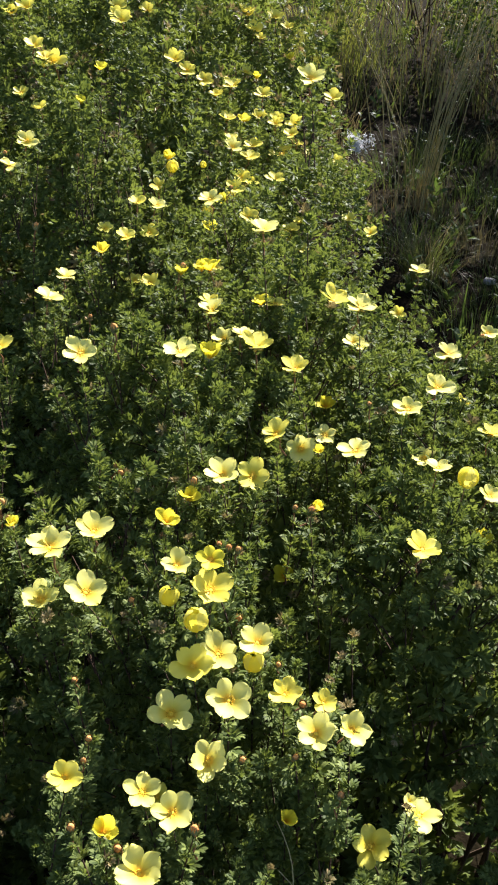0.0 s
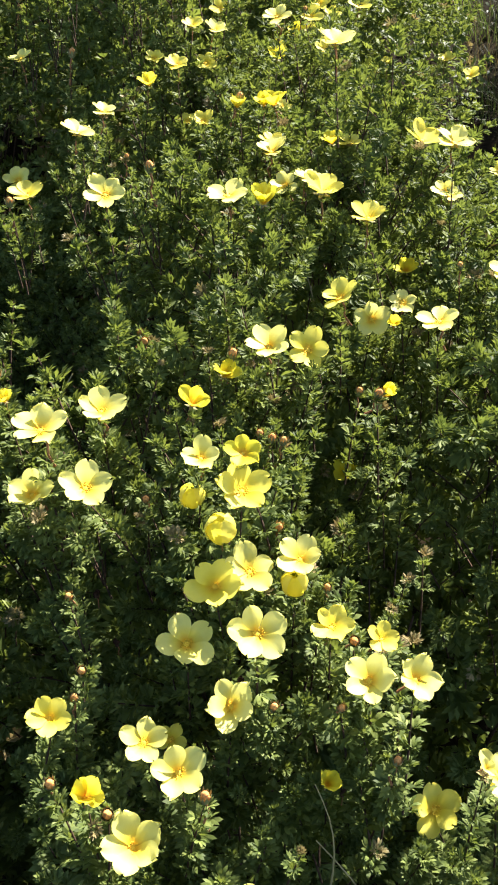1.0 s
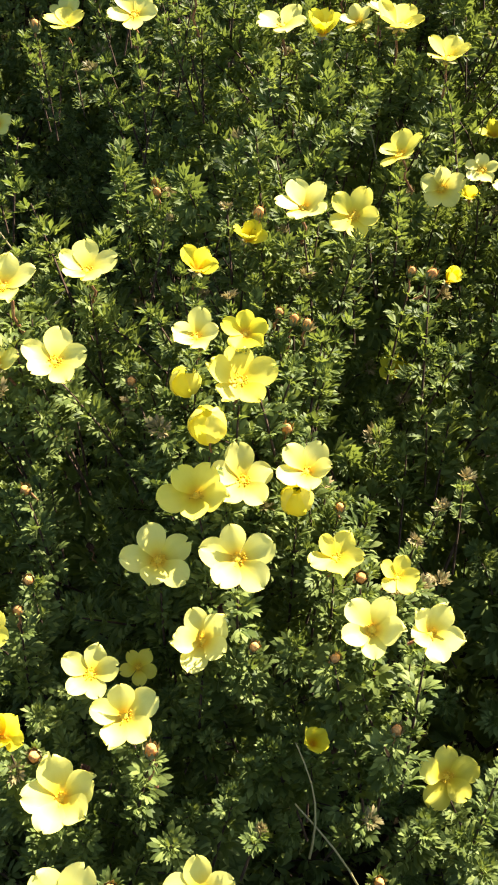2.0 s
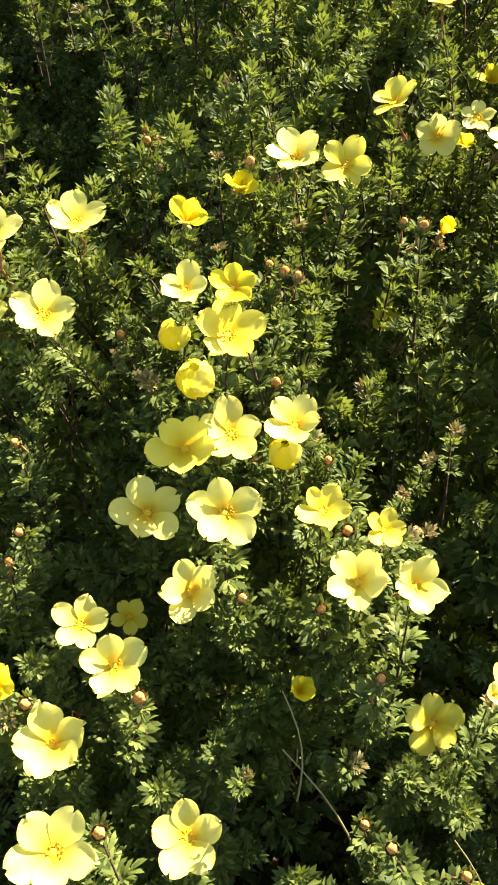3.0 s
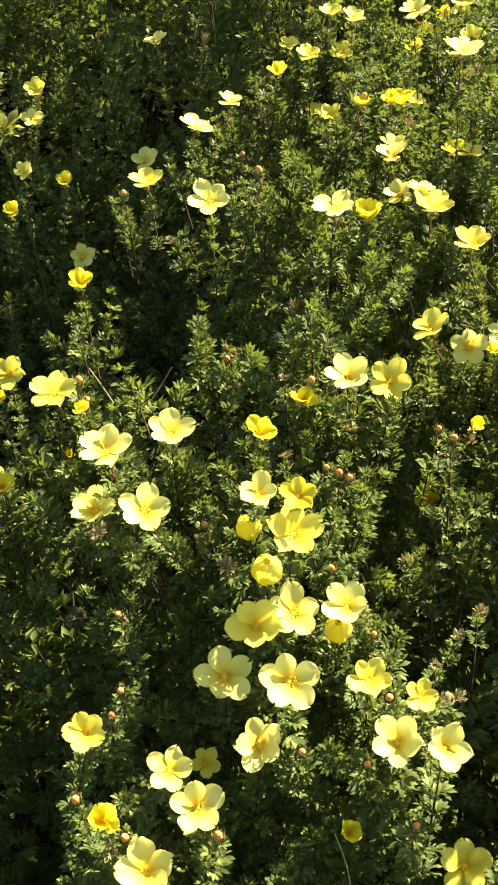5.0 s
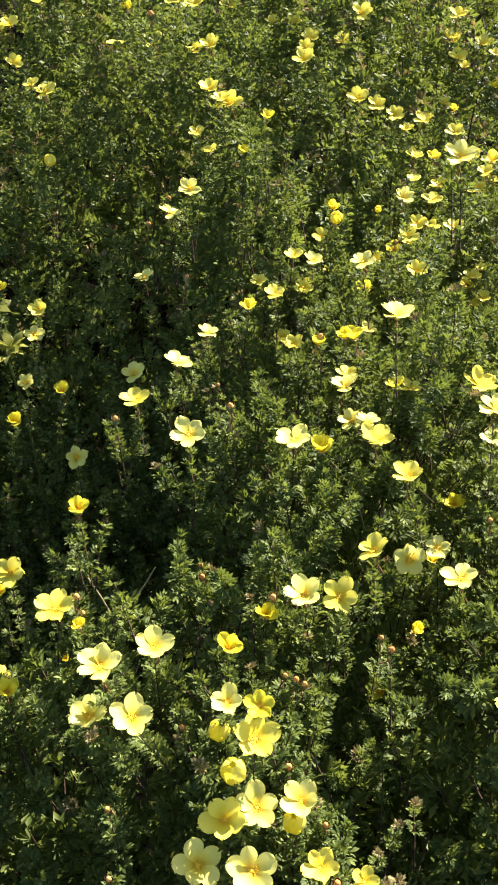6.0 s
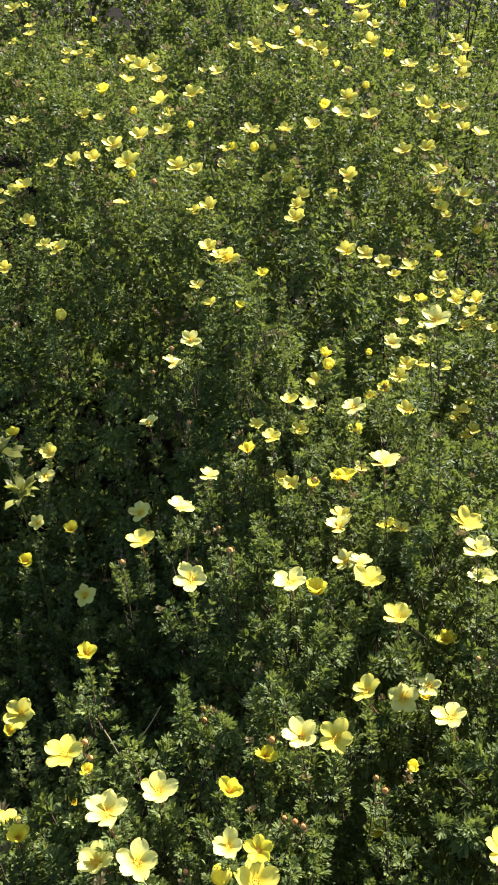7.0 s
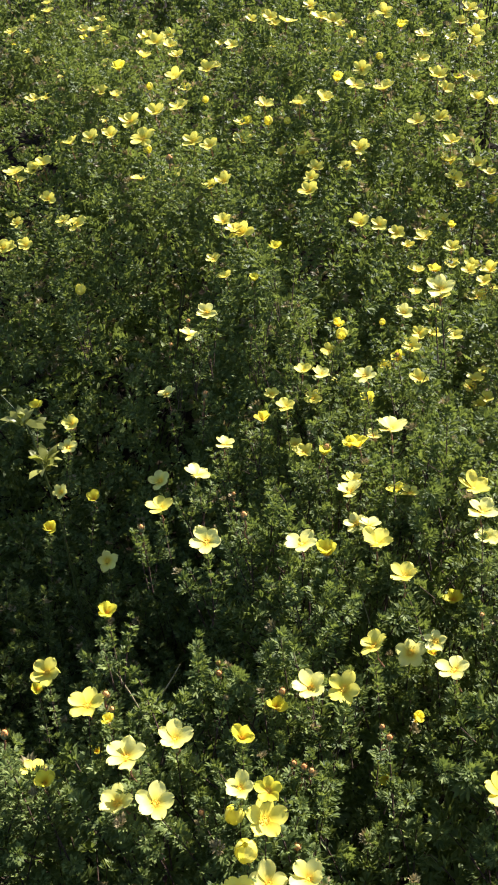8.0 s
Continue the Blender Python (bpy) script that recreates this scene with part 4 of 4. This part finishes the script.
ROOTS = {}
LABELS = {
    "front": "shrubby cinquefoil in full pale yellow bloom", "side": "shrubby cinquefoil at the bed's edge with pale flowers",
    "middle": "rounded shrubby cinquefoil with many open yellow flowers", "shaded": "low shaded cinquefoil shrub with few flowers",
    "upper": "dense leafy cinquefoil shrub with scattered yellow flowers", "slope": "sloping cinquefoil shrub beside the grass, flowers thick",
    "tall": "tall cinquefoil shrub crowned with yellow flowers", "left": "broad cinquefoil shrub covered with small yellow flowers",
    "low_left": "leafy cinquefoil shrub between taller ones, few flowers",
    "back": "distant dark cinquefoil shrub behind the flowering row", "back_left": "distant dark cinquefoil shrub at the bed's end",
    "back_right": "distant dark cinquefoil shrub behind dry grass", "beyond": "distant dark leafy shrub closing the bed", "beyond_left": "distant dark leafy shrub beyond the bed", "beyond_right": "distant dark leafy shrub past the grass", "end": "dark leafy shrub closing the grass strip", "bank": "low leafy shrub, added out of view to shade the grass strip", "corner": "dark leafy shrub at the end of the grass strip", "right": "shrub without flowers, added to shade the grass strip",
    "outer": "dark green cinquefoil shrub without open flowers", "far": "distant cinquefoil shrub, dark green with few flowers",
    "far_right": "distant dark green cinquefoil shrub in shade", "far_left": "distant cinquefoil shrub beyond the flowering ones",
}
rows = all_shoots()
names, _ = owner(rows[:, 0], rows[:, 1])
for name, (cx, cy, r, top) in SHRUBS.items():
    root = new("cinquefoil_shrub")
    root.location = (0, 0, 0)
    tagged(root, LABELS[name], "shrub", "cinquefoil shrubs")
    ROOTS[name] = root
    mine = rows[names == name]
    tips = mine[mine[:, 8] == 0]
    for i in range(16):
        if not len(tips):
            break
        e = tips[int(rng.integers(0, len(tips)))]
        a = rng.uniform(0, 6.28)
        start = (cx + 0.06 * math.cos(a), cy + 0.06 * math.sin(a), level(cx, cy) - 0.03)
        child("stem", mesh_of("stem", *stem(start, (e[0], e[1], e[2] - 0.20), rng.uniform(0.002, 0.0045), i), BARK, True), root)
    single = np.zeros(len(mine), bool)
    if name == "front":
        single[np.nonzero((mine[:, 6] == 2) & (mine[:, 8] == 0) & (mine[:, 1] < 0.62))[0][:300]] = True
        for row in mine[single]:
            turn = turn_to(row[None, 3:6], rng.uniform(0, 6.28, 1))[0] * rng.uniform(0.9, 1.1)
            m = Matrix([[*turn[i], row[i]] for i in range(3)] + [[0, 0, 0, 1]])
            child("leafy_shoot", SHOOTS[int(rng.integers(0, len(SHOOTS)))], root, m)
    close = mine[mine[:, 1] < 1.42]
    if len(close):
        twigs = [tube([e[:3] - e[3:6] * 0.072 - np.array([0, 0, 0.008]), e[:3] - e[3:6] * 0.04, e[:3] - e[3:6] * 0.004], [0.0009, 0.0008, 0.0005], 3) for e in close]
        tagged(child("twig_mass", mesh_of("twig_mass", *join(twigs), BARK), root), "thin reddish-brown twigs", kind="stuff")
    tufts = tufts_along(mine[~single])
    young = (rng.random(len(tufts)) < np.where(tufts[:, 1] > 1.9, 0.36, np.where(tufts[:, 1] > 1.2, 0.10, 0.06))) & (tufts[:, 8] == 0) & ((tufts[:, 7] < 1.2) | (tufts[:, 1] > 1.42))
    young |= (tufts[:, 9] == 1) & (tufts[:, 8] < 1)
    for fine in (2, 1, 0):
        for name_of, mat, which, label, tip in (("foliage", LEAF, (tufts[:, 8] > 0) & ~young, "small narrow grey-green leaves", 0), ("tip_foliage", LEAF, (tufts[:, 8] == 0) & ~young, "paler upright shoot tips", 1), ("young_foliage", TIP_LEAF, young, "tan-tinged young shoot tips", 1)):
            some = tufts[(tufts[:, 6] == fine) & which]
            if len(some):
                v, t = scatter(TUFTS[fine][tip], some[:, :3], some[:, 3:6], rng.uniform(0, 6.28, len(some)), some[:, 7])
                tagged(child(name_of, mesh_of(name_of, v, t, mat), root), label, kind="stuff")
    for kind, x, y, z, width, *stance in FLOWERS[name]:
        flower(kind, x, y, z, width, root, *stance)


def spent_flower(x, y, z, width, shrub, seed):
    """A withered flower: five shrunken brown petals curled over a dry cup."""
    r = np.random.default_rng(seed)
    pieces = [ball((0, 0, 0), (0.30, 0.30, 0.24), 5, 8)]
    for i in range(5):
        v, t = petal(0.5 + 0.2 * r.normal(), 0.5, seed + i)
        pieces.append((spun(v * 0.75, r.normal(0, 0.4), -0.9 + 0.25 * r.normal(), i * 1.257 + r.normal(0, 0.2)), t))
    ob = child("spent_flower", mesh_of("spent_flower", *join(pieces), DEAD), shrub, Matrix.Translation((x, y, z)) @ Matrix.Scale(width * 0.0005, 4), "withered dark brown flower")
    child("stalk", STALKS[seed % 3], ob, Matrix.Scale(1.4, 4), "thin reddish stalk")


for i, (x, y, z, width) in enumerate(((-0.042, 0.585, 0.735, 12), (0.067, 0.500, 0.765, 14), (-0.02, 0.545, 0.735, 11), (0.13, 0.47, 0.70, 11), (0.02, 0.42, 0.74, 10))):
    spent_flower(x, y, z, width, ROOTS["front"], i)


# ---- grass and weeds beside the shrubs ----
def blade(base, height, bend, width, droop, steps=5):
    """A tapered, bent grass blade, folded along its middle."""
    a = rng.uniform(0, 6.28)
    side = np.array([math.cos(a), math.sin(a), 0])
    verts, tris = [], []
    for i in range(steps + 1):
        t = i / steps
        p = np.array(base) + np.array([bend[0] * t * t, bend[1] * t * t, height * (t - droop * t ** 3)])
        w = width * (1 - t) ** 0.6 / 2
        verts += [p - side * w, p + np.array([-side[1], side[0], 0]) * w * 0.5, p + side * w]
    for i in range(steps):
        p = i * 3
        for k in (0, 1):
            tris += [(p + k, p + k + 1, p + k + 3), (p + k + 1, p + k + 4, p + k + 3)]
    return np.array(verts), np.array(tris)


def tuft_mesh(name, count, radius, height, width, spread, droop, mat):
    pieces = []
    for _ in range(count):
        a, r = rng.uniform(0, 6.28), radius * math.sqrt(rng.random())
        h = height * rng.uniform(0.5, 1.1)
        lean = spread * rng.uniform(0.1, 1.0) * h
        pieces.append(blade((r * math.cos(a), r * math.sin(a), -0.02), h, (lean * math.cos(a), lean * math.sin(a)), width * rng.uniform(0.6, 1.2), droop * rng.random()))
    return mesh_of(name, *join(pieces), mat)


def grass_tuft(x, y, label, count, radius, height, width, spread, droop, mat, stalks=0, stalk_height=0.8, lean=(0.1, 0.0), loose=0.08):
    """A tuft of blades, with tall seed stalks that are parts of their own."""
    root = new("grass_tuft")
    root.location = (x, y, level(x, y))
    tagged(root, label, "grass")
    single = min(24, count)
    if count > single:
        tagged(child("grass_mass", tuft_mesh("grass_mass", count - single, radius, height, width, spread, droop, mat), root), kind="stuff")
    shapes = [tuft_mesh("blade", 1, 0.001, height, width, spread, droop, mat) for _ in range(6)]
    for i in range(single):
        a, r = rng.uniform(0, 6.28), radius * math.sqrt(rng.random())
        child("blade", shapes[i % 6], root, Matrix.Translation((r * math.cos(a), r * math.sin(a), 0)) @ Matrix.Rotation(rng.uniform(0, 6.28), 4, "Z"))
    for _ in range(stalks):
        a, r = rng.uniform(0, 6.28), radius * rng.random()
        h = stalk_height * rng.uniform(0.7, 1.1)
        dx, dy = lean[0] * h + rng.normal(0, loose), lean[1] * h + rng.normal(0, loose)
        t = np.linspace(0, 1, 6)
        line = np.stack([r * math.cos(a) + dx * t ** 1.6, r * math.sin(a) + dy * t ** 1.6, h * t], 1)
        pieces = [tube(line, np.linspace(0.0017, 0.0010, 6), 4)]
        for k in range(9):
            p = line[-1] + (line[-2] - line[-1]) * k / 14
            pieces.append(ball(p + rng.normal(0, 0.003, 3), (0.002, 0.002, 0.005), 3, 4))
        child("stalk", mesh_of("stalk", *join(pieces), STRAW), root)
    return root


grass_tuft(0.585, 2.58, "arching tuft of green and dry grass beside the shrub", 190, 0.05, 0.30, 0.0022, 1.0, 0.6, GRASS)
grass_tuft(0.62, 2.60, "dry brown grass tuft at the bed's edge", 90, 0.06, 0.27, 0.0018, 1.3, 0.9, DRY_GRASS)
grass_tuft(0.66, 3.02, "tall dry grass with straw-coloured seed stalks", 40, 0.09, 0.26, 0.0016, 0.5, 0.4, DRY_GRASS, 7, 0.95, (0.16, 0.0))
grass_tuft(0.52, 3.05, "thin dry grass with bent seed stalks", 36, 0.10, 0.22, 0.0016, 0.6, 0.5, DRY_GRASS, 4, 0.75, (-0.12, 0.0))
# these two clumps carry painted-in sunlight in their pale blade colour
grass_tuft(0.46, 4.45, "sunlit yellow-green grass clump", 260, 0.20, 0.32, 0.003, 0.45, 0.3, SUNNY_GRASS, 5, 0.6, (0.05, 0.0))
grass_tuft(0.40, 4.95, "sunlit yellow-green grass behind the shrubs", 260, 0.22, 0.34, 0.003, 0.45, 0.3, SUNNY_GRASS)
grass_tuft(0.665, 3.06, "thin pale seed stalks leaning in a bundle", 30, 0.035, 0.30, 0.002, 0.5, 0.4, DRY_GRASS, 16, 0.66, (0.17, 0.0), 0.025)
grass_tuft(0.63, 3.23, "long arching grass stalks bent over the soil", 26, 0.03, 0.14, 0.002, 0.5, 0.4, DRY_GRASS, 3, 0.62, (-0.42, 0.0), 0.03)
grass_tuft(0.86, 4.15, "sunlit dry grass among weeds", 60, 0.25, 0.35, 0.003, 0.6, 0.4, DRY_GRASS, 5, 0.8, (0.1, 0.0))
grass_tuft(1.25, 3.9, "dry grass clump in broken shade", 60, 0.25, 0.35, 0.003, 0.6, 0.4, DRY_GRASS, 4, 0.8, (0.1, 0.0))
# both clumps of blades take the green with shade painted in
grass_tuft(0.645, 2.18, "upright broad green blades by the shrub", 9, 0.05, 0.26, 0.010, 0.15, 0.05, SHADED_GREEN)
grass_tuft(0.76, 2.26, "upright broad green blades in the shade", 7, 0.05, 0.24, 0.010, 0.15, 0.05, SHADED_GREEN)
# low grass over the soil, the strip's shade put into its green
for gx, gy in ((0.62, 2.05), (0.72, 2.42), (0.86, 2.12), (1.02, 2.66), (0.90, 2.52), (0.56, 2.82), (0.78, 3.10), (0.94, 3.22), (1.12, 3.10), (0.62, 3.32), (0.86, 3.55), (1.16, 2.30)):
    grass_tuft(gx, gy, "dense low grass in shade, its green darkened for it", 230, 0.15, 0.17, 0.0022, 0.9, 0.7, SHADED_GREEN)
for gx, gy in ((0.95, 2.35), (0.98, 3.0), (0.80, 2.75), (0.72, 3.45), (0.40, 3.62), (1.05, 3.5), (1.4, 3.2), (0.90, 1.9), (0.72, 1.72)):
    grass_tuft(gx, gy, "small tuft of dry and green grass on soil", 90, 0.10, 0.22, 0.003, 0.7, 0.6, DRY_GRASS if (gx * 10) % 2 < 1 else GRASS)


def low_weed(x, y, size, seed):
    """A low rosette of soft pointed leaves on the ground."""
    r = np.random.default_rng(seed)
    root = new("low_weed")
    root.location = (x, y, level(x, y))
    tagged(root, "low weed on shaded soil, shade put into its green", "weed", "low weeds in the grass strip")
    # leaves in the darkened green that carries the shade
    v, t = leaflet(size, size * 0.36, 0.10, True)
    leaf = mesh_of("leaf", v, t, SHADED_GREEN)
    for i in range(15):
        rise = 0.15 + 1.1 * r.random()
        child("leaf", leaf, root, Matrix.Translation((0, 0, 0.02 + 0.10 * r.random() * (i > 6))) @ Matrix.Rotation(i * 2.4 + r.normal(0, 0.2), 4, "Z") @ Matrix.Rotation(-rise, 4, "Y") @ Matrix.Rotation(r.normal(0, 0.4), 4, "X") @ Matrix.Scale(r.uniform(0.6, 1.15), 4))


for i in range(58):
    wy = 1.95 + 2.0 * rng.random()
    low_weed(0.50 + (0.22 + 0.16 * wy) * rng.random() + 0.08 * (wy < 2.4), wy, rng.uniform(0.025, 0.055), 60 + i)


def weed(x, y, z):
    """A stalk with two knots of soft lobed leaves."""
    root = new("weed")
    root.location = (x, y, z)
    tagged(root, "weed with lobed leaves on one stalk, sunlight painted into the green", "weed")
    line = [(0.02, 0, -0.55), (0.012, 0, -0.10), (0.0, 0, 0.0), (-0.008, 0.006, 0.04), (-0.024, 0.012, 0.075), (-0.07, 0.02, 0.125)]
    child("stalk", mesh_of("stalk", *tube(line, [0.0022, 0.002, 0.0018, 0.0016, 0.0012, 0.0008], 5), GRASS, True), root)
    for at, size, count in (((0.012, -0.005, 0.0), 0.036, 17), ((-0.018, 0.005, 0.065), 0.034, 16), ((-0.055, 0.02, 0.11), 0.018, 6)):
        for i in range(count):
            v, t = leaflet(size * rng.uniform(0.6, 1.1), size * 0.40, 0.14, True)
            # the weed's sunlight is put into its pale leaf colour
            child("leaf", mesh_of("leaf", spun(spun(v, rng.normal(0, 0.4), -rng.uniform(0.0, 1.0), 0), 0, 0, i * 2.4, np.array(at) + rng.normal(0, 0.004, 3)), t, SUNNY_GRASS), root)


weed(-0.468, 1.22, 0.765)


def down_tuft(x, y, z):
    """A tuft of white seed down caught at the shrub's edge."""
    pieces = []
    for centre, wide, count in (((0, 0, 0), 0.007, 240), ((0.011, 0.004, -0.012), 0.004, 110), ((-0.010, 0.0, 0.010), 0.004, 80), ((0.034, 0.01, 0.0), 0.011, 50)):
        for _ in range(count):
            d = rng.normal(0, 1, 3)
            d *= rng.uniform(0.003, 0.012) / np.linalg.norm(d)
            start = np.array(centre) + rng.normal(0, wide, 3)
            pieces.append(tube([start, start + d * 0.6 + rng.normal(0, 0.003, 3), start + d + rng.normal(0, 0.005, 3)], [0.0008, 0.0007, 0.0003], 3))
    ob = new("seed_down", mesh_of("seed_down", *join(pieces), FLUFF))
    ob.location = (x, y, z)
    tagged(ob, "white tuft of seed down caught on stems", "seed down")


down_tuft(0.355, 2.45, 0.65)


def stone(x, y, size, seed):
    r = np.random.default_rng(seed)
    v, t = ball((0, 0, 0), (size, size * r.uniform(0.6, 0.9), size * 0.5), 6, 9)
    v = v * (1 + 0.12 * r.normal(0, 1, (len(v), 1)))
    ob = new("stone", mesh_of("stone", v, t, STONE))
    ob.location = (x, y, level(x, y) + size * 0.2)
    ob.rotation_euler = (0, 0, r.uniform(0, 6))
    tagged(ob, "small pale stone lying on the soil", "stone", "stones by the bed")


for i in range(16):
    stone(0.78 + 0.5 * rng.random(), 2.3 + 0.9 * rng.random(), rng.uniform(0.008, 0.022), i)


def meadow(name, count, mat, label):
    """Thin grass over the open ground past the shrubs."""
    pieces = []
    for _ in range(count):
        y = 3.9 + 5.5 * rng.random() ** 1.3
        x = 0.42 + (0.25 + 0.32 * y) * rng.random() - 0.5 * max(0.0, y - 5.4) * rng.random()
        h = rng.uniform(0.10, 0.34)
        a, lean = rng.uniform(0, 6.28), rng.uniform(0.1, 0.6) * h
        pieces.append(blade((x, y, level(x, y) - 0.02), h, (lean * math.cos(a), lean * math.sin(a)), rng.uniform(0.003, 0.006), 0.4 * rng.random(), 3))
    tagged(new(name, mesh_of(name, *join(pieces), mat)), label, "grass", kind="stuff")


meadow("dry_meadow", 1500, DRY_GRASS, "thin dry grass on open ground")
meadow("green_meadow", 3000, GRASS, "green grass mixed with dry on open ground")


def straw(x, y, z, dx, dz, thick):
    """A pale dead grass stalk caught in the shrub."""
    t = np.linspace(0, 1, 7)[:, None]
    line = np.array([(x, y, z)]) + t * np.array([(dx, 0.02, dz)]) + np.sin(t * 3.1) * np.array([(0.006, 0.0, 0.004)])
    ob = new("dry_straw", mesh_of("dry_straw", *tube(line, np.linspace(thick, thick * 0.5, 7), 4), STRAW))
    tagged(ob, "thin pale dead grass stalk caught among twigs", "straw", "dead stalks in the shrub")


straw(0.125, 0.43, 0.66, -0.012, 0.085, 0.0007)
straw(0.165, 0.42, 0.60, -0.050, 0.100, 0.0008)
straw(0.235, 0.40, 0.60, -0.030, 0.080, 0.0007)
straw(0.065, 0.72, 0.74, 0.045, 0.060, 0.0007)
straw(0.095, 0.90, 0.78, -0.040, 0.070, 0.0007)
straw(-0.16, 0.84, 0.60, -0.050, 0.110, 0.0014)
straw(-0.20, 0.88, 0.60, 0.060, 0.090, 0.0014)
